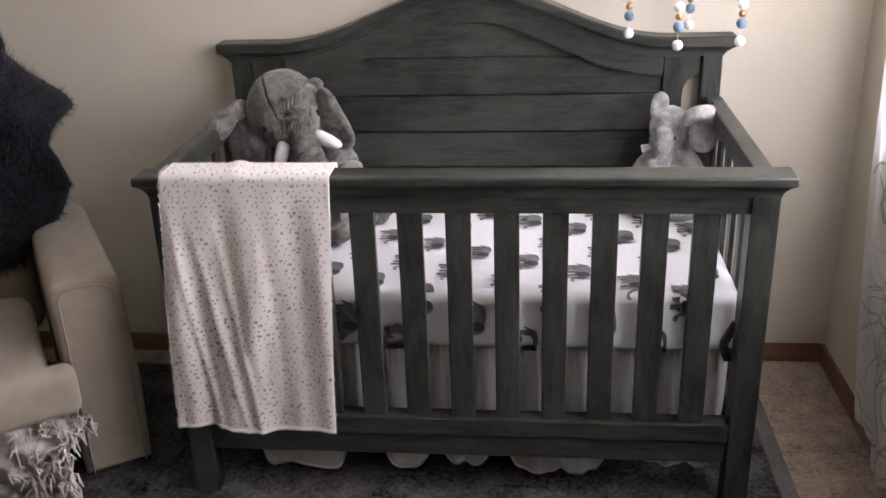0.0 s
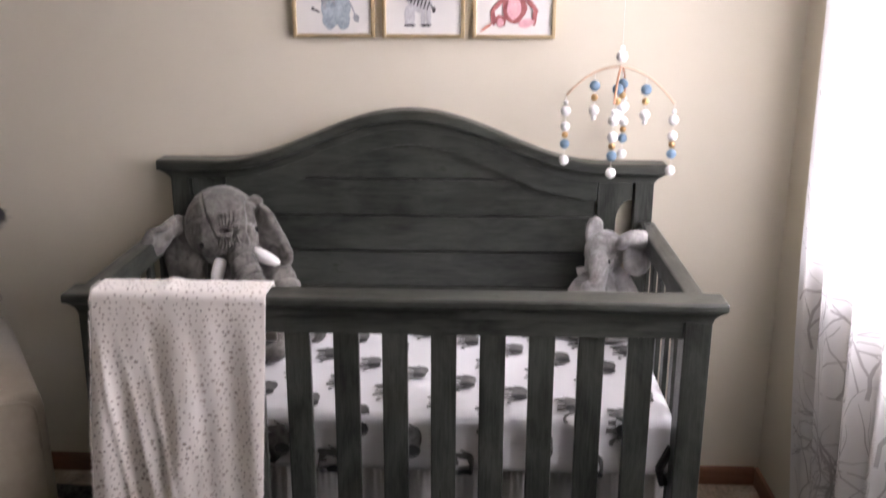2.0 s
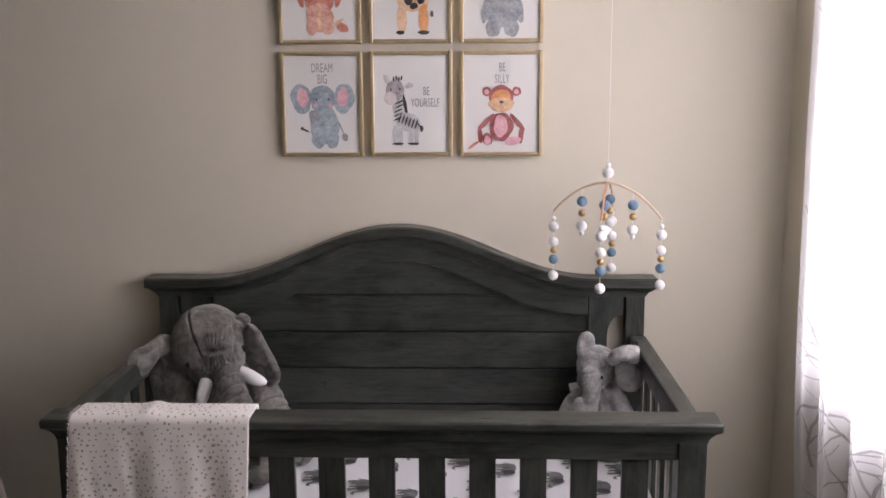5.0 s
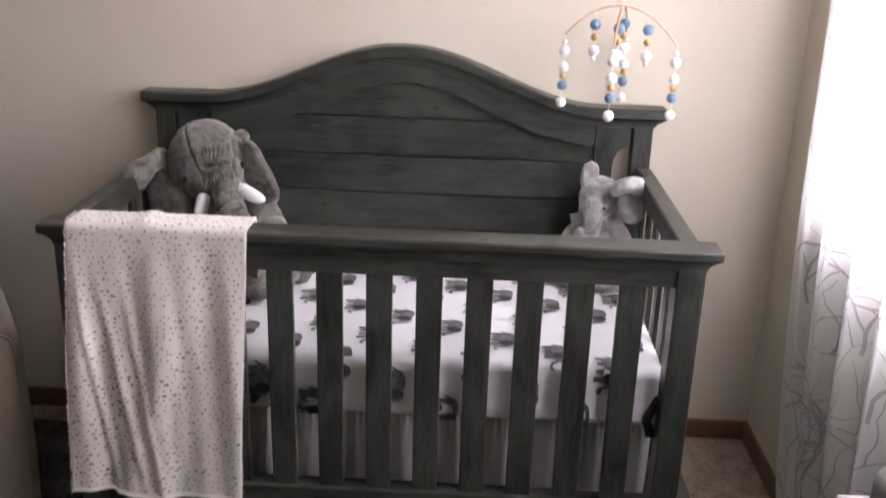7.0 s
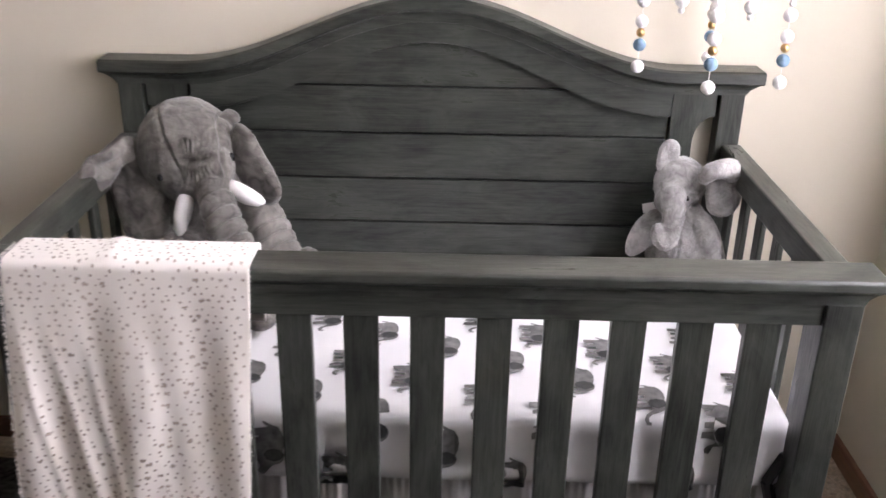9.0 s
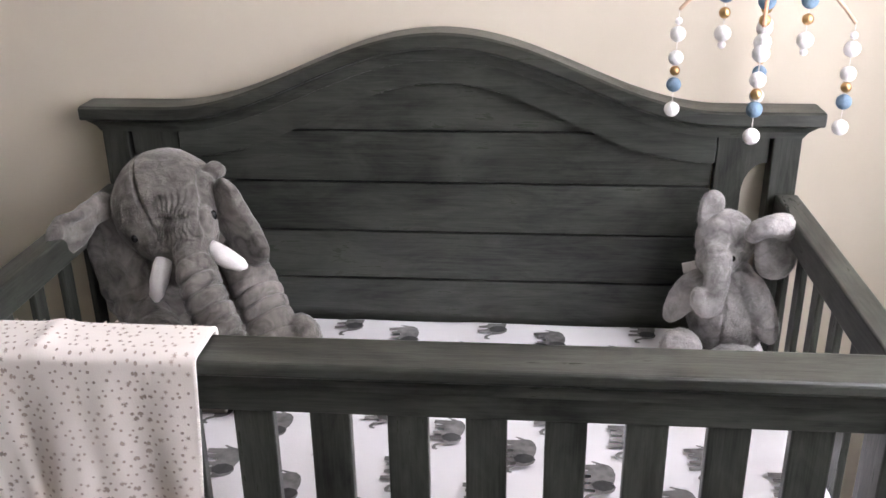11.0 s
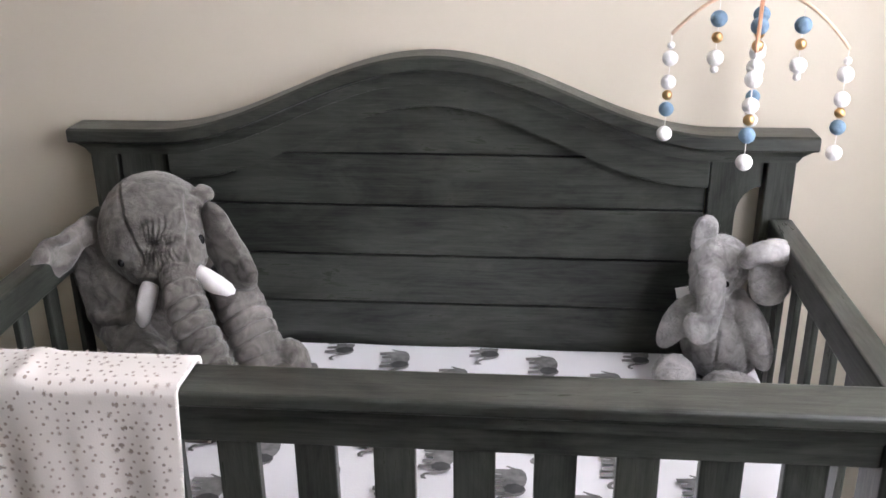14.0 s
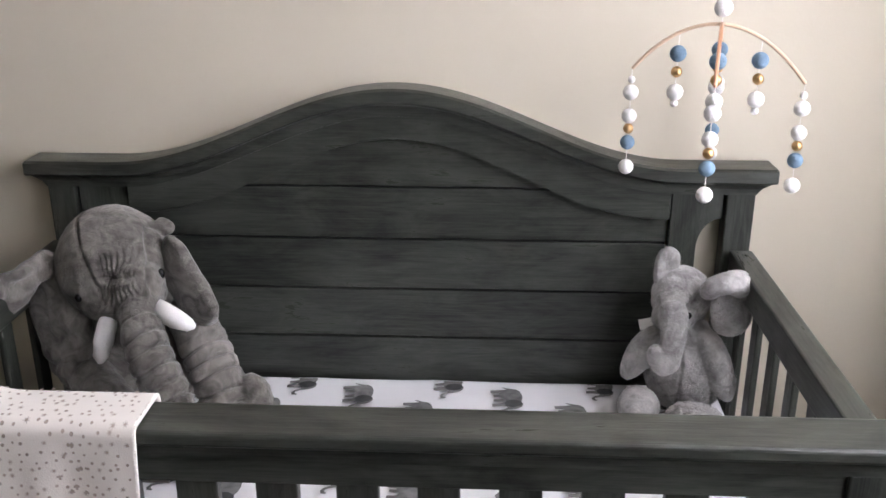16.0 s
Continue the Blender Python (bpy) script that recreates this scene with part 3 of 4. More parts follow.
def pad(centre, across, up, outline, thick, seed=0.0, ripple=0.006, sag=0.0):
    """A soft flat cushion with a rounded rim: an outline round the centre in the two given directions."""
    c, a, u = Vector(centre), Vector(across).normalized(), Vector(up)
    u = (u - a * u.dot(a)).normalized()
    nrm = a.cross(u)
    pts = [Vector(q) for q in outline]
    k, rim = len(pts), []
    for i in range(k):
        p0, p1, p2, p3 = pts[i - 1], pts[i], pts[(i + 1) % k], pts[(i + 2) % k]
        for j in range(5):
            t = j / 5
            rim.append(0.5 * (2 * p1 + (p2 - p0) * t + (2 * p0 - 5 * p1 + 4 * p2 - p3) * t * t + (3 * p1 - p0 - 3 * p2 + p3) * t ** 3))
    rings = 9
    b = bmesh.new()
    rows = []
    for i in range(1, 2 * rings):
        r = i / rings if i <= rings else 2 - i / rings
        side = -1 if i <= rings else 1
        if i == rings:
            side = 0
        row = []
        for q in rim:
            w = c + a * q.x * r + u * q.y * r
            push = side * thick * (1 - r ** 4) ** 0.5 * (0.75 + 0.25 * r)
            wave = ripple * noise.noise((w * 17 + Vector((seed, 0, 0)))) + 0.5 * ripple * noise.noise((w * 40 + Vector((0, seed, 0)))) - sag * (1 - r * r)
            row.append(b.verts.new(w + nrm * (push + wave)))
        rows.append(row)
    m = len(rim)
    for p, q in zip(rows, rows[1:]):
        for j in range(m):
            b.faces.new((p[j], p[(j + 1) % m], q[(j + 1) % m], q[j]))
    for row, side in ((rows[0], -1), (rows[-1], 1)):
        mid = b.verts.new(sum((v.co for v in row), Vector()) / m)
        for j in range(m):
            b.faces.new((row[j], row[(j + 1) % m], mid))
    return b


def nap(ob, count, length, width, mat, parent, label, seed, droop=0.5):
    """Short hairs over a mesh, leaning every way and a little downwards."""
    rh = random.Random(seed)
    me = ob.data
    polys = me.polygons
    total = sum(p.area for p in polys)
    verts, faces = [], []
    for p in polys:
        want = count * p.area / total
        for _ in range(int(want) + (1 if rh.random() < want % 1 else 0)):
            w = [rh.random() for _ in p.vertices]
            t = sum(w)
            at = Vector()
            for k, i in zip(w, p.vertices):
                at += me.vertices[i].co * (k / t)
            d = (p.normal + Vector((rh.uniform(-0.9, 0.9), rh.uniform(-0.9, 0.9), rh.uniform(-0.9, 0.9) - droop))).normalized()
            side = d.cross(Vector((rh.uniform(-1, 1), rh.uniform(-1, 1), rh.uniform(-1, 1)))).normalized() * width
            i = len(verts)
            root = at - p.normal * 0.001
            verts += [root - side, root + side, at + d * length * rh.uniform(0.5, 1.2)]
            faces.append((i, i + 1, i + 2))
    me2 = bpy.data.meshes.new("nap")
    me2.from_pydata(verts, [], faces)
    me2.materials.append(mat)
    hair = new("nap", me2)
    hair.parent = parent
    hair.matrix_parent_inverse = Matrix.Translation(-base_of(parent))
    return tagged(hair, label, "", "", "stuff")


def chain(points, radii, n, ridge=0.0, flat=1.0):
    """Blobs along a bent line, with ring-like ridges."""
    out = []
    pts = [Vector(p) for p in points]
    for i in range(n):
        t = i / (n - 1) * (len(pts) - 1)
        k = min(int(t), len(pts) - 2)
        p = pts[k].lerp(pts[k + 1], t - k)
        r = radii[0] + (radii[1] - radii[0]) * i / (n - 1)
        r *= 1 + (ridge if i % 2 else -ridge)
        out.append((p, (r, r * flat, r * flat), (0, 0, 0)))
    return out


def lobe(a, b, wide, thick):
    """A flattened blob with its long axis from a to b, its flat side to the front."""
    a, b = Vector(a), Vector(b)
    zz = (b - a).normalized()
    xx = zz.cross(Vector((0, -1, 0.25))).normalized()
    yy = zz.cross(xx)
    m = Matrix((xx, yy, zz)).transposed()
    e = m.to_euler()
    return ((a + b) / 2, (wide, thick, (b - a).length / 2), tuple(math.degrees(c) for c in e))


def along(p, line):
    """How far along a bent line the nearest point lies, how far off, and that point."""
    best, run = (9.0, 0.0, None), 0.0
    for a, c in zip(line, line[1:]):
        d = c - a
        t = max(0.0, min(1.0, (p - a).dot(d) / d.length_squared))
        q = a + t * d
        off = (p - q).length
        if off < best[0]:
            best = (off, run + t * d.length, q)
        run += d.length
    return best


TRUNK = [Vector(p) for p in ((-0.432, -0.268, 0.842), (-0.412, -0.318, 0.806), (-0.388, -0.343, 0.765), (-0.357, -0.368, 0.70), (-0.33, -0.385, 0.615))]
ARM = [Vector(p) for p in ((-0.372, -0.18, 0.78), (-0.345, -0.205, 0.73), (-0.308, -0.245, 0.67), (-0.290, -0.265, 0.615))]
blobs = [
    ((-0.500, -0.190, 0.886), (0.104, 0.100, 0.110), (0, 0, 0)),
    ((-0.480, -0.225, 0.852), (0.083, 0.070, 0.062), (0, 0, 0)),
    ((-0.450, -0.246, 0.868), (0.058, 0.052, 0.058), (0, 0, 0)),
    ((-0.48, -0.10, 0.69), (0.13, 0.085, 0.14), (0, 0, 0)),
    ((-0.414, -0.160, 0.952), (0.021, 0.018, 0.015), (0, 20, 0)),
    ((-0.250, -0.240, 0.630), (0.040, 0.038, 0.062), (0, 0, 0)),
    ((-0.55, -0.19, 0.64), (0.075, 0.07, 0.075), (0, 0, 0)),
]
blobs += chain(TRUNK, (0.038, 0.037), 17)
blobs += chain(ARM, (0.045, 0.047), 13)
blobs += chain([(-0.60, -0.20, 0.70), (-0.49, -0.30, 0.655), (-0.45, -0.32, 0.615)], (0.046, 0.045), 9)
GATHER = Vector((-0.455, -0.285, 0.896))
HEAD = Vector((-0.500, -0.190, 0.886))


def gathered(p):
    """Stitched gathers above and below one line on the brow, seams down the head, creases round trunk and arm."""
    d = p - GATHER
    out = Vector((0, 0, 0))
    if abs(d.x) < 0.07 and -0.085 < d.z < 0.07 and p.y < -0.2:
        up = abs(d.z)
        fan = d.x / (0.026 + 0.35 * up)
        k = math.exp(-((up - 0.014) / 0.026) ** 2) * math.exp(-(fan / 0.95) ** 4)
        out.y += 0.0040 * k * math.sin(fan * 25 + 0.8 * math.sin(up * 160))
        out.y += 0.009 * math.exp(-((d.z - 0.15 * d.x) / 0.006) ** 2 - (d.x / 0.030) ** 4)
    if p.z > 0.84 and p.y < -0.10:
        for top, slope in ((-0.548, 0.46), (-0.434, 0.24)):
            q = p.x - top - slope * (0.995 - p.z)
            out += (HEAD - p).normalized() * 0.0060 * math.exp(-(q / 0.0032) ** 2) * min(1.0, (p.z - 0.84) / 0.03)
    for line, step, reach in ((TRUNK, 0.029, 0.046), (ARM, 0.028, 0.056)):
        off, run, at = along(p, line)
        if off < reach and p.y < at.y + 0.02 and 0.045 < run:
            bend = 0.003 * math.sin((p.x - at.x) * 60)
            k = ((run + bend) / step) % 1.0 - 0.5
            out += (at - p).normalized() * (0.0075 * math.exp(-(k / 0.12) ** 2) - 0.0018)
    return out


toy, body = plush((-0.48, -0.18, 0.57), blobs, M_PLUSH, "large grey plush elephant with white tusks slumped in crib", gathered, 0.0030)
nap(body, 30000, 0.0026, 0.0006, M_PLUSH, toy, "short velvety nap", 8)
part("ear", pad((-0.358, -0.216, 0.862), (1, -0.45, 0.25), (-0.38, 0.15, 0.9), [(-0.012, 0.094), (0.018, 0.074), (0.030, 0.026), (0.045, -0.030), (0.049, -0.064), (0.024, -0.084), (-0.014, -0.078), (-0.036, -0.045), (-0.052, 0.010), (-0.046, 0.066)], 0.015, 1.0, 0.006), M_PLUSH, toy, "hanging ear", smooth=True)
ear = part("ear", pad((-0.592, -0.232, 0.797), (1, -0.25, 0.0), (0, 0.12, 1), [(0.010, 0.112), (0.045, 0.085), (0.062, 0.010), (0.060, -0.060), (0.028, -0.098), (-0.016, -0.104), (-0.048, -0.080), (-0.064, -0.022), (-0.072, 0.030), (-0.050, 0.085)], 0.016, 3.0, 0.012), M_PLUSH, toy, "drooping ear with its top edge turned over", smooth=True)
part("turned_edge", pad((-0.640, -0.268, 0.884), (-0.085, -0.10, -0.040), (0.15, -0.25, 1), [(0.062, 0.020), (0.080, -0.016), (0.066, -0.052), (0.026, -0.056), (-0.020, -0.040), (-0.062, -0.020), (-0.074, 0.010), (-0.050, 0.028), (-0.005, 0.028), (0.032, 0.032)], 0.014, 7.0, 0.020), M_PLUSH, ear, "paler turned-over rim", smooth=True)
for line, radii in (
        ([(-0.486, -0.262, 0.830), (-0.488, -0.285, 0.806), (-0.492, -0.300, 0.780), (-0.497, -0.308, 0.757), (-0.498, -0.309, 0.745)], [0.012, 0.0175, 0.0175, 0.0135, 0.005]),
        ([(-0.405, -0.262, 0.840), (-0.383, -0.287, 0.836), (-0.355, -0.300, 0.828), (-0.332, -0.306, 0.821), (-0.322, -0.306, 0.818)], [0.012, 0.0185, 0.0175, 0.012, 0.004])):
    part("tusk", tube(line, radii, 16), M_WHITE_FELT, toy, "stuffed white felt tusk", smooth=True)
part("eye", ball((-0.397, -0.240, 0.889), (0.006, 0.006, 0.010), None, None, 12), M_EYE, toy, "glossy dark eye", smooth=True)
part("eye", ball((-0.533, -0.283, 0.858), (0.0065, 0.005, 0.0075), None, None, 12), M_EYE, toy, "glossy dark eye", smooth=True)
small = [
    ((0.553, -0.088, 0.798), (0.058, 0.052, 0.062), (0, 0, 0)),
    ((0.537, -0.118, 0.772), (0.044, 0.036, 0.036), (0, 0, 0)),
    ((0.577, -0.085, 0.645), (0.084, 0.068, 0.094), (0, 0, 0)),
    ((0.568, -0.090, 0.725), (0.050, 0.045, 0.040), (0, 0, 0)),
    lobe((0.524, -0.085, 0.742), (0.449, -0.112, 0.634), 0.028, 0.026),
    lobe((0.592, -0.115, 0.752), (0.650, -0.146, 0.605), 0.030, 0.027),
    ((0.473, -0.165, 0.604), (0.040, 0.045, 0.036), (0, 0, 0)),
    ((0.575, -0.185, 0.592), (0.055, 0.04, 0.027), (0, 0, 0)),
]
small += chain([(0.531, -0.140, 0.785), (0.531, -0.160, 0.748), (0.524, -0.170, 0.712)], (0.029, 0.0225), 9, 0.0)
small += chain([(0.522, -0.172, 0.702), (0.510, -0.176, 0.697), (0.500, -0.176, 0.708), (0.497, -0.174, 0.722)], (0.0215, 0.0145), 8, 0.0)


def stitched(p):
    """A seam down the belly and one across each paw."""
    out = Vector((0, 0, 0))
    if 0.57 < p.z < 0.70 and p.y < -0.12:
        out.y = 0.005 * math.exp(-((p.x - 0.552) / 0.003) ** 2)
    if p.y < -0.09 and 0.76 < p.z < 0.85:
        out.y += 0.004 * math.exp(-((p.z - 0.806 + 0.3 * abs(p.x - 0.535)) / 0.003) ** 2)
        out.y += 0.0035 * math.exp(-((p.x - 0.575 - 0.4 * (p.z - 0.79)) / 0.003) ** 2)
    return out


toy, body = plush((0.565, -0.1, 0.57), small, M_PLUSH_PALE, "small pale grey plush elephant sitting in crib corner", stitched, 0.003)
nap(body, 16000, 0.0038, 0.0007, M_PLUSH_PALE, toy, "short fuzzy nap", 5)
ear = part("ear", pad((0.522, -0.088, 0.858), (1, 0.15, 0), (0.22, -0.1, 1), [(0.0, 0.044), (0.020, 0.030), (0.024, 0.0), (0.018, -0.034), (-0.004, -0.046), (-0.022, -0.030), (-0.025, 0.004), (-0.018, 0.034)], 0.012, 2.0, 0.004), M_PLUSH_PALE, toy, "upright ear", smooth=True)
nap(ear, 1500, 0.004, 0.0007, M_PLUSH_PALE, ear, "short fuzzy nap", 6)
ear = part("ear", pad((0.632, -0.150, 0.816), (1, 0.10, 0), (0.05, 0.1, 1), [(0.0, 0.062), (0.030, 0.052), (0.041, 0.010), (0.038, -0.040), (0.014, -0.066), (-0.020, -0.062), (-0.036, -0.034), (-0.036, 0.020), (-0.026, 0.050)], 0.016, 4.0, 0.005), M_PLUSH_PALE, toy, "flopped ear with its top edge rolled forward", smooth=True)
nap(ear, 2500, 0.004, 0.0007, M_PLUSH_PALE, ear, "short fuzzy nap", 7)
bm = bmesh.new()
for p, r, turn in chain([(0.587, -0.160, 0.842), (0.596, -0.166, 0.854), (0.612, -0.170, 0.861), (0.630, -0.166, 0.861), (0.640, -0.158, 0.853)], (0.018, 0.024), 14):
    ball(p, r, bm, None, 12)
part("rolled_edge", bm, M_PLUSH_PALE, ear, "rolled ear edge", smooth=True)
part("eye", ball((0.556, -0.150, 0.787), 0.0062, None, None, 12), M_EYE, toy, "small glossy black eye", smooth=True)
part("eye", ball((0.506, -0.122, 0.785), 0.005, None, None, 12), M_EYE, toy, "small glossy black eye", smooth=True)
tag = box(-0.016, 0.016, -0.0015, 0.0015, -0.011, 0.011, 0.0007)
bmesh.ops.transform(tag, matrix=pose(0.493, -0.09, 0.742, 0, -12, 0), verts=tag.verts)
part("tag", tag, M_WHITE_FELT, toy, "white cloth tag")

# ---- mobile ----
mobile = thing("mobile", (0.558, -0.167, CEIL), "felt-ball crib mobile on two crossed hoops hung from ceiling", "mobile")
MC, MR, MTOP = Vector((0.560, -0.167, 0)), 0.140, 1.319
d1 = Vector((0.97, -0.24, 0))
d2 = Vector((-0.24, -0.97, 0))


def hoop_at(d, a):
    """A point on a hoop at the angle a from its top, in degrees."""
    h = math.sin(radians(a)) / math.sin(radians(78))
    tilt = 0.012 * max(0.0, h) if d is d1 else 0.0
    return MC + d * MR * h + Vector((0, 0, MTOP - tilt - 0.079 * abs(h) ** 2.15))


def bead_string(points, beads):
    b = tube(points, 0.0008, 5)
    st = part("string", b, M_STRING, mobile)
    for (x, y, z), r, m in beads:
        part("bead", ball((x, y, z), r, None, None, 18 if r > 0.01 else 12), m, st, {M_WHITE_FELT: "white felt bead", M_BLUE_FELT: "dusty blue felt bead", M_GOLD: "gold bead"}[m], smooth=True)


for d, m in ((d1, M_HOOP), (d2, M_COPPER)):
    part("hoop", tube([hoop_at(d, a) for a in range(-78, 79, 4)], 0.0032, 8), m, mobile, "thin arched hoop", smooth=True)
W, B, G = M_WHITE_FELT, M_BLUE_FELT, M_GOLD
for d in (d1, d2):
    for s in (-1, 1):
        p = hoop_at(d, 78 * s)
        dz = p.z - 1.243
        bead_string([p, (p.x, p.y, 1.07 + dz)], [((p.x, p.y, z + dz), r, m) for z, r, m in ((1.224, 0.0065, W), (1.202, 0.0135, W), (1.161, 0.0130, W), (1.1385, 0.0092, G), (1.114, 0.0130, B), (1.070, 0.0135, W))])
        p = hoop_at(d, 27.5 * s)
        dz = p.z - 1.297
        bead_string([p, (p.x, p.y, 1.178 + dz)], [((p.x, p.y, z + dz), r, m) for z, r, m in ((1.262, 0.0140, B), (1.2315, 0.0098, G), (1.197, 0.0140, W), (1.178, 0.0068, W))])
bead_string([(MC.x, MC.y, MTOP), (MC.x, MC.y, CEIL)], [((MC.x, MC.y, MTOP + 0.026), 0.0150, W), ((MC.x, MC.y, MTOP + 0.046), 0.007, W)])


# ---- pictures ----
def blob2d(b, cx, cz, rx, rz, y, turn=0.0, n=20, wob=0.04, seed=0):
    pts = []
    for i in range(n):
        a = 2 * math.pi * i / n
        k = 1 + wob * math.sin(3 * a + seed) + wob * math.sin(5 * a + 2 * seed)
        px, pz = rx * k * math.cos(a), rz * k * math.sin(a)
        pts.append(b.verts.new((cx + px * math.cos(turn) - pz * math.sin(turn), y, cz + px * math.sin(turn) + pz * math.cos(turn))))
    b.faces.new(pts)


P_RED, P_PEACH = paint("red", (0.50, 0.13, 0.09), (0.72, 0.36, 0.27)), paint("peach", (0.72, 0.42, 0.24), (0.85, 0.62, 0.42))
P_GREY, P_BLUE = paint("grey", (0.24, 0.25, 0.265), (0.46, 0.465, 0.47)), paint("blue_grey", (0.22, 0.275, 0.31), (0.47, 0.52, 0.55))
P_PINK, P_BROWN = paint("pink", (0.70, 0.33, 0.38), (0.80, 0.5, 0.52)), paint("plum_brown", (0.26, 0.08, 0.08), (0.45, 0.17, 0.16))
P_ORANGE, P_DARK = paint("orange", (0.70, 0.28, 0.11), (0.80, 0.42, 0.2)), paint("dark", (0.04, 0.04, 0.045), (0.10, 0.09, 0.09))
P_GREYPINK, P_SHELL = paint("grey_mauve", (0.33, 0.29, 0.30), (0.52, 0.46, 0.46)), paint("shell", (0.66, 0.57, 0.55), (0.78, 0.70, 0.68))
P_SALMON = paint("salmon", (0.62, 0.28, 0.20), (0.80, 0.50, 0.40))
P_PALE = paint("pale_grey", (0.50, 0.48, 0.48), (0.68, 0.66, 0.66))


def picture(x0, z0, shapes, words, label):
    """A gold-framed print; shapes are (x, z, rx, rz, turn, paint) in fractions of the sheet."""
    w, h = 0.229, 0.289
    yf, yb = WALL_Y - 0.024, WALL_Y
    pic = thing("picture", (x0 + w / 2, WALL_Y, z0), label, "picture", "six framed prints")
    t = 0.011
    part("frame_side", box(x0, x0 + t, yf, yb, z0, z0 + h, 0.002), M_FRAME, pic)
    part("frame_side", box(x0 + w - t, x0 + w, yf, yb, z0, z0 + h, 0.002), M_FRAME, pic)
    part("frame_top", box(x0 + t, x0 + w - t, yf, yb, z0 + h - t, z0 + h, 0.002), M_FRAME, pic)
    part("frame_bottom", box(x0 + t, x0 + w - t, yf, yb, z0, z0 + t, 0.002), M_FRAME, pic)
    yp = WALL_Y - 0.016
    sheet = part("print_sheet", box(x0 + t, x0 + w - t, yp, yp + 0.003, z0 + t, z0 + h - t), M_PAPER, pic, "white paper")
    for i, (cx, cz, rx, rz, turn, m) in enumerate(shapes):
        bb = bmesh.new()
        blob2d(bb, x0 + cx * w, z0 + cz * h, rx * w, rz * h, yp - 0.0006 - 0.00015 * i, radians(turn), seed=i)
        part("painted_shape", bb, m, sheet, m.name.replace("_", " ") + " shape")
    for text, cx, cz, size in words:
        cu = bpy.data.curves.new("lettering", "FONT")
        cu.body, cu.size, cu.align_x, cu.extrude = text, size, "CENTER", 0.0002
        cu.space_character = 1.05
        cu.materials.append(M_INK)
        tmp = new("tmp", cu)
        bpy.context.view_layer.update()
        me = bpy.data.meshes.new_from_object(tmp.evaluated_get(bpy.context.evaluated_depsgraph_get()))
        bpy.data.objects.remove(tmp)
        ob = new("lettering", me)
        me.transform(Matrix.Translation((x0 + cx * w, yp - 0.001, z0 + cz * h)) @ pose(0, 0, 0, 90, 0, 0) @ Matrix.Diagonal((0.50, 1, 1, 1)))
        ob.parent = sheet
        ob.matrix_parent_inverse = Matrix.Translation(-base_of(sheet))
        tagged(ob, "thin dark grey lettering")
    return pic


PX, PZ = (-0.327, -0.0775, 0.1725), (1.376, 1.686)
picture(PX[0], PZ[0], [
    (0.245, 0.555, 0.125, 0.145, 8, P_BLUE), (0.77, 0.555, 0.125, 0.145, -8, P_BLUE), (0.265, 0.565, 0.070, 0.092, 8, P_PINK), (0.755, 0.570, 0.070, 0.092, -8, P_PINK),
    (0.53, 0.30, 0.180, 0.185, 0, P_BLUE), (0.45, 0.165, 0.085, 0.088, 0, P_BLUE), (0.615, 0.165, 0.085, 0.088, 0, P_BLUE), (0.51, 0.550, 0.158, 0.135, 0, P_BLUE), (0.43, 0.345, 0.080, 0.110, 20, P_GREY), (0.46, 0.285, 0.055, 0.060, 0, P_BLUE),
    (0.285, 0.255, 0.060, 0.010, -25, P_DARK), (0.25, 0.270, 0.020, 0.018, 0, P_DARK), (0.735, 0.265, 0.010, 0.080, 22, P_GREY), (0.775, 0.185, 0.038, 0.038, 20, P_GREY), (0.435, 0.545, 0.010, 0.013, 0, P_DARK), (0.585, 0.550, 0.010, 0.013, 0, P_DARK), (0.42, 0.49, 0.028, 0.022, 0, P_PINK), (0.60, 0.49, 0.028, 0.022, 0, P_PINK)],
    [("DREAM", 0.51, 0.805, 0.036), ("BIG", 0.51, 0.700, 0.036)], "gold-framed print of a blue-grey animal shape with lettering")
picture(PX[1], PZ[0], [
    (0.36, 0.43, 0.080, 0.150, 10, P_PALE), (0.455, 0.33, 0.155, 0.090, -14, P_PALE), (0.205, 0.735, 0.035, 0.050, 25, P_PALE), (0.475, 0.675, 0.055, 0.026, 15, P_PALE), (0.305, 0.640, 0.112, 0.095, 0, P_GREYPINK), (0.245, 0.555, 0.078, 0.062, -20, P_SHELL),
    (0.305, 0.20, 0.036, 0.105, 0, P_PALE), (0.365, 0.20, 0.030, 0.105, 0, P_PALE), (0.495, 0.20, 0.030, 0.105, 0, P_PALE), (0.560, 0.20, 0.032, 0.105, 0, P_PALE),
    (0.425, 0.50, 0.020, 0.095, 10, P_DARK), (0.335, 0.120, 0.072, 0.012, 0, P_DARK), (0.525, 0.120, 0.070, 0.012, 0, P_DARK), (0.625, 0.265, 0.022, 0.030, 0, P_DARK), (0.590, 0.305, 0.008, 0.045, 30, P_DARK), (0.255, 0.64, 0.009, 0.013, 0, P_DARK), (0.365, 0.645, 0.009, 0.013, 0, P_DARK)]
    + [(0.29 + 0.032 * i, 0.735 + 0.012 * (i % 2), 0.009, 0.024, 10 - 8 * i, P_DARK) for i in range(4)]
    + [(0.36 + 0.040 * i, 0.365 - 0.012 * i, 0.009, 0.050, -18, P_DARK) for i in range(6)] + [(0.335 + 0.006 * i, 0.36 + 0.040 * i, 0.058, 0.007, 24, P_DARK) for i in range(5)],
    [("BE", 0.685, 0.585, 0.033), ("YOURSELF", 0.67, 0.475, 0.033)], "gold-framed print of a striped animal shape with lettering")
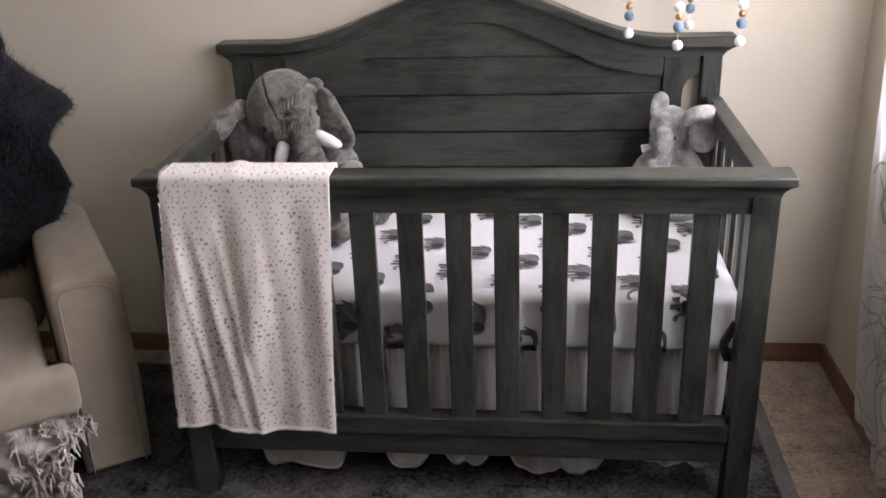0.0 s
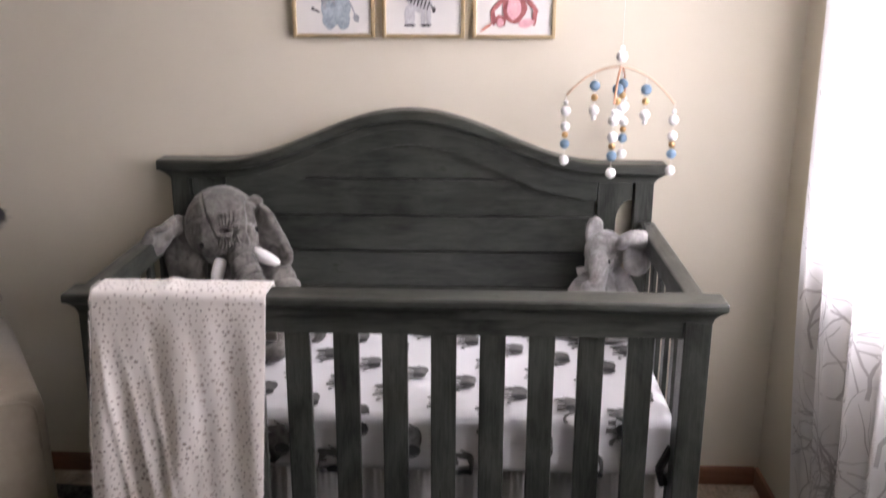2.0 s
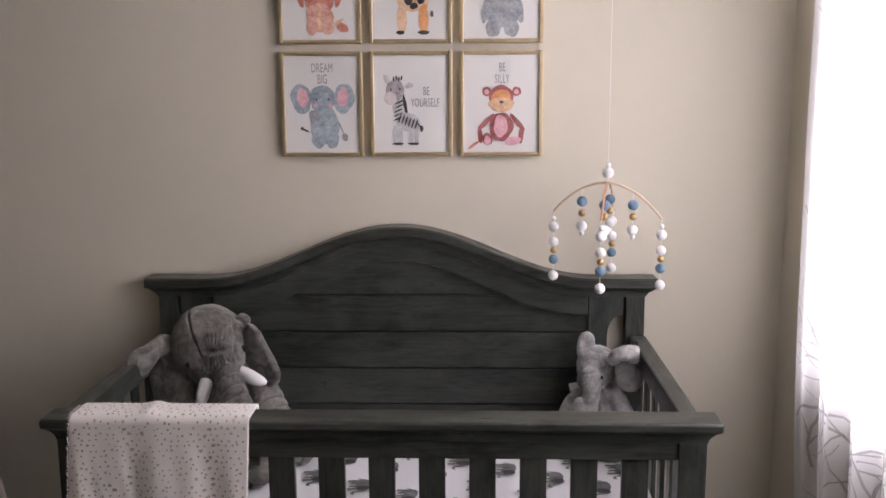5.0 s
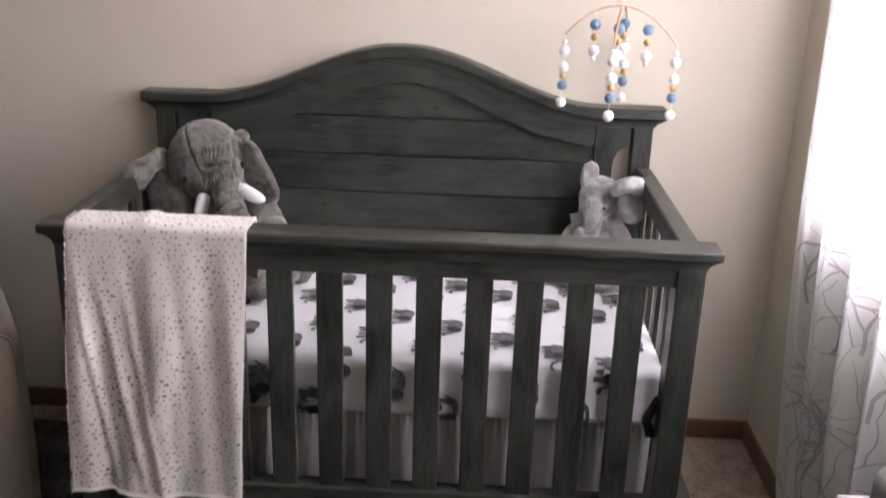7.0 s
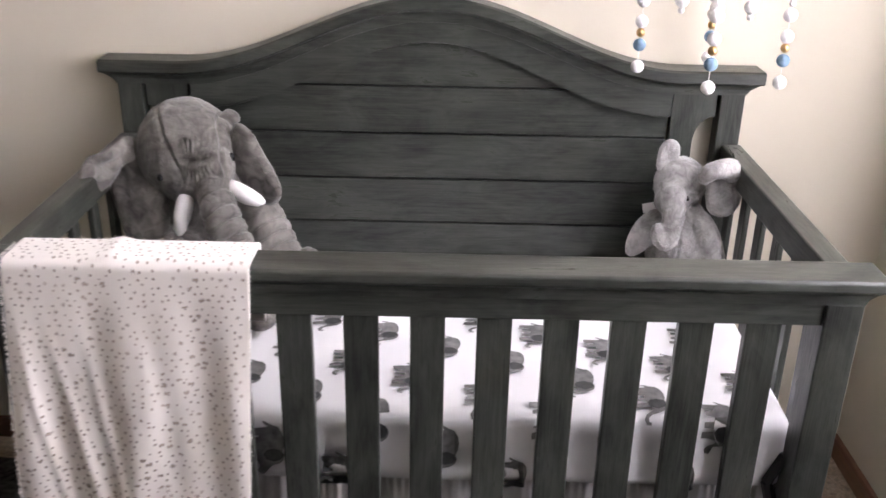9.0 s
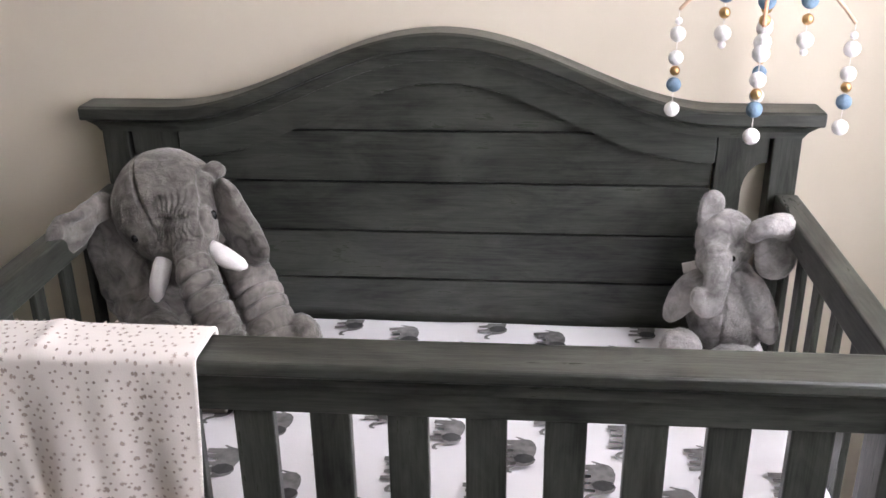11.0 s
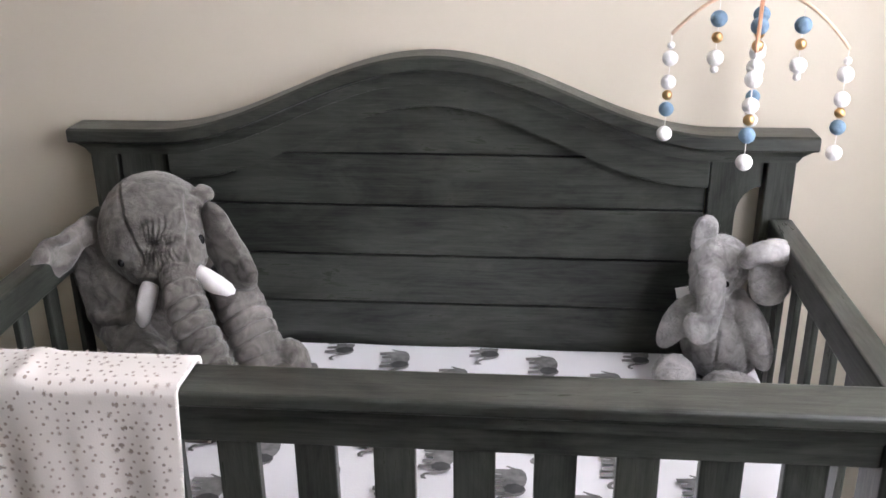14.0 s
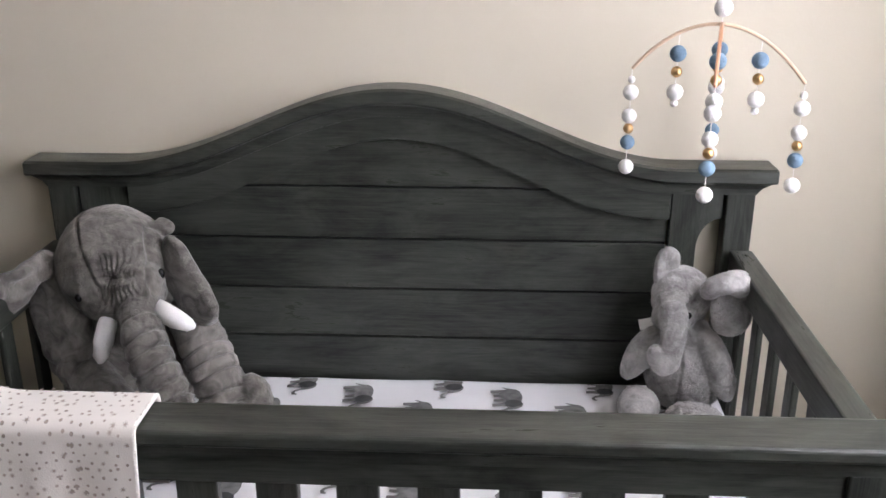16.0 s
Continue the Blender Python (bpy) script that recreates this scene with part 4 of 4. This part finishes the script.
picture(PX[2], PZ[0], [
    (0.50, 0.550, 0.148, 0.130, 0, P_BROWN), (0.325, 0.615, 0.056, 0.044, 0, P_BROWN), (0.685, 0.615, 0.056, 0.044, 0, P_BROWN), (0.325, 0.612, 0.030, 0.025, 0, P_PINK), (0.685, 0.612, 0.030, 0.025, 0, P_PINK),
    (0.50, 0.555, 0.120, 0.080, 0, P_ORANGE), (0.50, 0.490, 0.155, 0.068, 0, P_PEACH), (0.50, 0.280, 0.148, 0.138, 0, P_BROWN), (0.495, 0.285, 0.085, 0.105, 0, P_PINK),
    (0.315, 0.325, 0.030, 0.105, -45, P_BROWN), (0.245, 0.205, 0.030, 0.085, 5, P_BROWN), (0.695, 0.325, 0.030, 0.105, 42, P_BROWN), (0.745, 0.205, 0.030, 0.085, -4, P_BROWN),
    (0.335, 0.165, 0.068, 0.060, 20, P_BROWN), (0.645, 0.145, 0.098, 0.042, 12, P_PINK), (0.335, 0.150, 0.042, 0.040, 0, P_PINK), (0.165, 0.105, 0.085, 0.014, 35, P_RED), (0.505, 0.515, 0.026, 0.012, 0, P_DARK)],
    [("BE", 0.51, 0.805, 0.034), ("SILLY", 0.51, 0.695, 0.034)], "gold-framed print of a plum-brown animal shape with lettering")
picture(PX[0], PZ[1], [
    (0.50, 0.56, 0.26, 0.22, 0, P_RED)] + [(0.27 + 0.092 * k, 0.41 - 0.035 * math.sin(math.pi * k / 5), 0.035, 0.075, 18 - 7 * k, P_RED) for k in range(6)] + [
    (0.50, 0.245, 0.165, 0.135, 0, P_SALMON), (0.41, 0.165, 0.075, 0.085, 0, P_SALMON), (0.60, 0.165, 0.075, 0.085, 0, P_SALMON), (0.50, 0.21, 0.030, 0.090, 0, P_PEACH), (0.51, 0.54, 0.15, 0.12, 0, P_PEACH), (0.51, 0.465, 0.10, 0.055, 0, P_SHELL),
    (0.72, 0.20, 0.080, 0.016, 30, P_PEACH), (0.775, 0.150, 0.075, 0.040, -25, P_RED), (0.51, 0.50, 0.03, 0.018, 0, P_DARK), (0.45, 0.57, 0.01, 0.012, 0, P_DARK), (0.57, 0.57, 0.01, 0.012, 0, P_DARK)],
    [], "gold-framed print of a red maned animal shape")
picture(PX[1], PZ[1], [
    (0.38, 0.68, 0.06, 0.24, 4, P_ORANGE), (0.36, 0.62, 0.045, 0.15, 0, P_PINK), (0.53, 0.39, 0.19, 0.10, -6, P_PEACH), (0.40, 0.23, 0.06, 0.14, 0, P_PEACH), (0.66, 0.23, 0.06, 0.14, 0, P_ORANGE),
    (0.38, 0.10, 0.05, 0.02, 0, P_DARK), (0.66, 0.10, 0.07, 0.02, 0, P_DARK), (0.48, 0.39, 0.05, 0.038, 20, P_DARK), (0.63, 0.40, 0.045, 0.040, -10, P_DARK), (0.545, 0.345, 0.05, 0.030, 15, P_DARK), (0.57, 0.45, 0.035, 0.022, 0, P_DARK), (0.76, 0.27, 0.02, 0.03, 0, P_DARK)],
    [("STAND", 0.68, 0.735, 0.034), ("TALL", 0.68, 0.630, 0.034)], "gold-framed print of an orange spotted animal shape with lettering")
picture(PX[2], PZ[1], [
    (0.50, 0.74, 0.14, 0.14, 0, P_GREY), (0.50, 0.58, 0.17, 0.12, 0, P_GREY), (0.51, 0.32, 0.23, 0.18, 0, P_GREY), (0.40, 0.14, 0.09, 0.09, 0, P_GREY), (0.62, 0.14, 0.09, 0.09, 0, P_GREY),
    (0.31, 0.30, 0.05, 0.12, -10, P_GREY), (0.71, 0.30, 0.05, 0.12, 10, P_GREY), (0.45, 0.60, 0.012, 0.014, 0, P_DARK), (0.56, 0.60, 0.012, 0.014, 0, P_DARK)],
    [], "gold-framed print of a grey animal shape")

# ---- curtain ----
curtain = thing("curtain", (1.05, -0.9, 0.01), "white sheer curtain printed with grey branches, drawn shut", "curtain")
CUR_Y0, CUR_Y1, CUR_TOP = -2.3, -0.235, 2.33


def curtain_at(y, z, lift=0.0):
    """y counts along the rod; towards the floor the edge near the corner swings out and the hem lifts a little."""
    f = 0.019 * math.sin(y * 31 + 0.6 * math.sin(z * 1.3)) + 0.010 * math.sin(y * 67 + 1.0) + 0.010 * noise.noise((y * 4, z * 1.2, 0))
    near = max(0.0, min(1.0, (y + 0.75) / 0.5))
    f *= 1 - 0.35 * near
    swing = (0.03 * max(0.0, 1.5 - z) + 0.2 * max(0.0, 1.0 - z) ** 2) * max(0.0, min(1.0, (y + 1.1) / 0.9))
    low = 0.045 + 0.055 * math.exp(-((y - CUR_Y1) / 0.16) ** 2)
    return Vector((1.030 + 0.018 * near + f * (0.75 + 0.25 * (1 - z / CUR_TOP)) - lift, y - swing, max(z, low)))


part("cloth", grid(lambda u, v: curtain_at(CUR_Y0 + u * (CUR_Y1 - CUR_Y0), 0.045 + v * (CUR_TOP - 0.045)), 320, 60), M_CURTAIN, curtain, smooth=True)
b = bmesh.new()
rb = random.Random(11)


def twig(y, z, a, length, width, depth):
    n = max(4, int(length / 0.025))
    rows, curve = [], rb.uniform(-0.5, 0.5)
    for i in range(n + 1):
        w = width * (1 - 0.75 * i / n)
        rows.append((y, z, w, a))
        a += curve / n + rb.uniform(-0.48, 0.48) - 0.5 * a / n
        y += length / n * math.sin(a)
        z += length / n * math.cos(a)
        if z > CUR_TOP - 0.05 or not CUR_Y0 + 0.03 < y < CUR_Y1 - 0.012:
            break
    vs = []
    for y1, z1, w, a1 in rows:
        c, s = math.cos(a1), math.sin(a1)
        vs.append([b.verts.new(curtain_at(y1 - w * c, z1 + w * s, 0.0022)), b.verts.new(curtain_at(y1 + w * c, z1 - w * s, 0.0022))])
    for p, q in zip(vs, vs[1:]):
        b.faces.new((p[0], p[1], q[1], q[0]))
    if depth:
        for i in range(2, len(rows) - 1):
            if rb.random() < (0.26 if depth > 1 else 0.10):
                y1, z1, w, a1 = rows[i]
                twig(y1, z1, a1 + rb.choice((-1, 1)) * rb.uniform(0.45, 0.9), length * rb.uniform(0.2, 0.5), max(0.0018, w * 0.72), depth - 1)


for i in range(23):
    y0 = CUR_Y0 + 0.05 + i * 0.090
    for z0 in (0.02 + 0.14 * (i % 2), 0.50 + 0.3 * rb.random(), 1.2 + 0.3 * rb.random()):
        twig(y0 + rb.uniform(-0.02, 0.02), z0, rb.uniform(-0.3, 0.3), rb.uniform(0.6, 0.95), 0.0042, 2)
part("branch_print", b, M_BRANCH, curtain, "grey branch print")
rod = thing("curtain_rod", (1.04, -1.3, 2.34), "dark metal curtain rod above window", "curtain rod")
part("rod", tube([(1.03, -2.4, 2.345), (1.03, -0.14, 2.345)], 0.011, 12), M_BLACK, rod, smooth=True)
for y in (-2.35, -0.18):
    part("bracket", box(1.015, WALL_X, y - 0.01, y + 0.01, 2.325, 2.36, 0.002), M_BLACK, rod)

# ---- white cabinet by the window, with a grey cloth thing on it ----
cab = thing("side_cabinet", (0.95, -1.2, 0), "low white painted cabinet beside the curtain", "cabinet")
part("body", box(0.895, 0.985, -1.6, -1.105, 0.0, 0.525, 0.003), M_WHITE_PAINT, cab)
part("top", box(0.885, 0.99, -1.61, -1.095, 0.525, 0.55, 0.004), M_WHITE_PAINT, cab)
cush = thing("cushion", (0.93, -1.3, 0.55), "rounded grey felt cushion standing on white cabinet", "cushion")
b = box(0.893, 0.98, -1.5, -1.17, 0.551, 0.68)
bmesh.ops.bevel(b, geom=b.edges[:], offset=0.04, segments=5, profile=0.5, affect="EDGES")
part("cover", b, M_GREY_FELT, cush, smooth=True)

# ---- armchair with throws ----
chair = thing("armchair", (-0.95, -0.60, 0), "cream upholstered armchair with rounded arms", "armchair")
chair.rotation_euler.z = radians(33)


def cushion_block(x0, x1, y0, y1, z0, z1, r, amp=0.006):
    b = box(x0, x1, y0, y1, z0, z1)
    bmesh.ops.bevel(b, geom=b.edges[:], offset=r, segments=6, profile=0.55, affect="EDGES")
    bmesh.ops.subdivide_edges(b, edges=[e for e in b.edges if e.calc_length() > 0.12], cuts=6, use_grid_fill=True)
    for v in b.verts:
        v.co += amp * noise.noise_vector(v.co * 6)
    return b


def arm(x0, x1):
    """An arm with a full, squarish top, a little higher towards the seat; its front swells and is piped."""
    c, w = (x0 + x1) / 2, (x1 - x0) / 2
    o = [(x0, 0.03), (x1, 0.03), (x1 + 0.005, 0.28), (x1 + 0.002, 0.53)]
    for d in range(6, 175, 12):
        k, m = math.cos(radians(d)), math.sin(radians(d))
        o.append((c + w * math.copysign(abs(k) ** 0.5, k), 0.530 + 0.050 * m ** 0.6 + 0.006 * (1 - k)))
    o.append((x0, 0.53))
    b = prism(o, -0.62, 0.0)
    bmesh.ops.bevel(b, geom=[e for e in b.edges if abs(e.verts[0].co.y - e.verts[1].co.y) < 1e-4 and e.verts[0].co.y < -0.6], offset=0.022, segments=4, profile=0.5, affect="EDGES")
    return b, [(x, -0.622, z) for x, z in o[1:] + o[:1]]


for x0, x1 in ((-1.100, -0.930), (-1.78, -1.58)):
    b, seam = arm(x0, x1)
    piece = part("arm", b, M_CREAM, chair, smooth=True)
    part("piping", tube([(x + (0.018 if x < (x0 + x1) / 2 else -0.018), y, z - (0.018 if z > 0.5 else 0)) for x, y, z in seam], 0.0028, 6), M_CREAM, piece, smooth=True)
part("seat_base", cushion_block(-1.58, -1.135, -0.655, -0.05, 0.05, 0.258, 0.03), M_CREAM, chair, smooth=True)
b = cushion_block(-1.58, -1.135, -0.70, -0.15, 0.262, 0.395, 0.045)
join(b, cushion_block(-1.40, -1.078, -0.712, -0.630, 0.264, 0.393, 0.035))
part("seat_cushion", b, M_CREAM, chair, smooth=True)
part("backrest", cushion_block(-1.62, -1.10, -0.17, 0.0, 0.25, 1.02, 0.07), M_CREAM, chair, smooth=True)

chair.location = (-0.874, -0.60, 0)

fur = thing("fur_throw", (-1.2, -0.3, 0.45), "dark charcoal shaggy fur throw over armchair back", "throw")


FUR_EDGE = [(0.30, -1.27), (0.46, -1.245), (0.52, -1.205), (0.60, -1.13), (0.64, -1.125), (0.74, -1.10), (0.82, -1.105), (0.87, -1.08), (0.91, -1.035), (0.94, -1.035), (0.97, -1.06), (1.02, -1.12), (1.06, -1.195), (1.09, -1.30), (1.12, -1.40)]


def fur_edge(z):
    """How far the throw reaches towards the crib, by height: it bulges over the chair's back and gathers on the arm."""
    for (z0, x0), (z1, x1) in zip(FUR_EDGE, FUR_EDGE[1:]):
        if z <= z1:
            return x0 + (x1 - x0) * max(0.0, z - z0) / (z1 - z0)
    return FUR_EDGE[-1][1]


def fur_at(u, v):
    z = 0.40 + 0.71 * v
    x = -1.80 + u * (fur_edge(z) + 1.765)
    e = max(0.0, u - 0.75) / 0.25
    t = max(0.0, v - 0.85) / 0.15
    y = -0.42 + 0.16 * e * e + 0.2 * t * t - 0.10 * max(0, 0.5 - v)
    y += 0.06 * noise.noise((x * 5, z * 5, 0)) + 0.025 * noise.noise((x * 14, z * 14, 4)) + 0.035 * math.sin(x * 20 + z * 9 + 2 * noise.noise((x * 3, z * 3, 7)))
    return (x, y, z + 0.02 * noise.noise((x * 8, 0, 2)))


b = grid(fur_at, 36, 30)
bmesh.ops.recalc_face_normals(b, faces=b.faces)
fur_faces = [(f.normal * (-1 if f.normal.y > 0 else 1), f.calc_area(), [v.co.copy() for v in f.verts]) for f in b.faces]
part("cloth", thicken(b, 0.02), M_FUR, fur, smooth=True)
b = bmesh.new()
rf = random.Random(3)
for n, area, vs in fur_faces:
    for _ in range(int(area * 60000) + 1):
        s, t = rf.random(), rf.random()
        p = vs[0] + s * (vs[1] - vs[0]) + t * (vs[3] - vs[0])
        d = (n + Vector((rf.uniform(-0.5, 0.7), rf.uniform(-0.4, 0.4), rf.uniform(-1.1, 0.3)))).normalized()
        side = d.cross(n + Vector((0.01, 0.02, 0.03))).normalized() * 0.0015
        L = rf.uniform(0.014, 0.036)
        q = p - n * 0.02
        b.faces.new((b.verts.new(q - side), b.verts.new(q + side), b.verts.new(p + d * L)))
part("shaggy_hair", b, M_FUR, fur, "shaggy pile", kind="stuff")

knit = thing("knit_throw", (-1.2, -0.8, 0.02), "cream chunky knitted throw with shaggy fringe", "throw")


def knit_at(u, v):
    x = -1.765 + 0.83 * u
    s = v * 0.72
    y = -0.73 - 0.14 * min(1, s / 0.18) - 0.03 * s
    z = 0.285 - max(0, s - 0.16) * 0.62 - 0.05 * u
    x += 0.10 * max(0, s - 0.2)
    k = 0.018 * math.sin(x * 48 + 5 * s) * math.sin(s * 45) + 0.02 * noise.noise((x * 6, s * 7, 0))
    return (x, y - k, max(0.03, z + k))


def knit_fold(u, v):
    """Over the top and back along the underside, so that the throw has body."""
    p = Vector(knit_at(u, 2 * v if v < 0.5 else 2 - 2 * v))
    return p if v < 0.5 else p + Vector((0, 0.010, -0.010))


part("cloth", grid(knit_fold, 110, 120), M_KNIT, knit, smooth=True)
b = bmesh.new()
for i in range(620):
    u, v = rf.choice(((rf.random(), 0.0), (1.0, rf.random()), (rf.uniform(0.85, 1), rf.random()), (rf.random(), rf.uniform(0, 0.12))))
    p = Vector(knit_at(u, v))
    q = p + Vector((rf.uniform(-0.016, 0.028), rf.uniform(-0.03, 0.0), rf.uniform(-0.008, 0.018)))
    r = q + Vector((rf.uniform(-0.014, 0.02), rf.uniform(-0.02, 0.0), rf.uniform(-0.03, -0.004)))
    tube([p, q, r], [0.004, 0.0035, 0.002], 5, bm=b)
part("fringe", b, M_KNIT, knit, "shaggy cream fringe", kind="stuff")
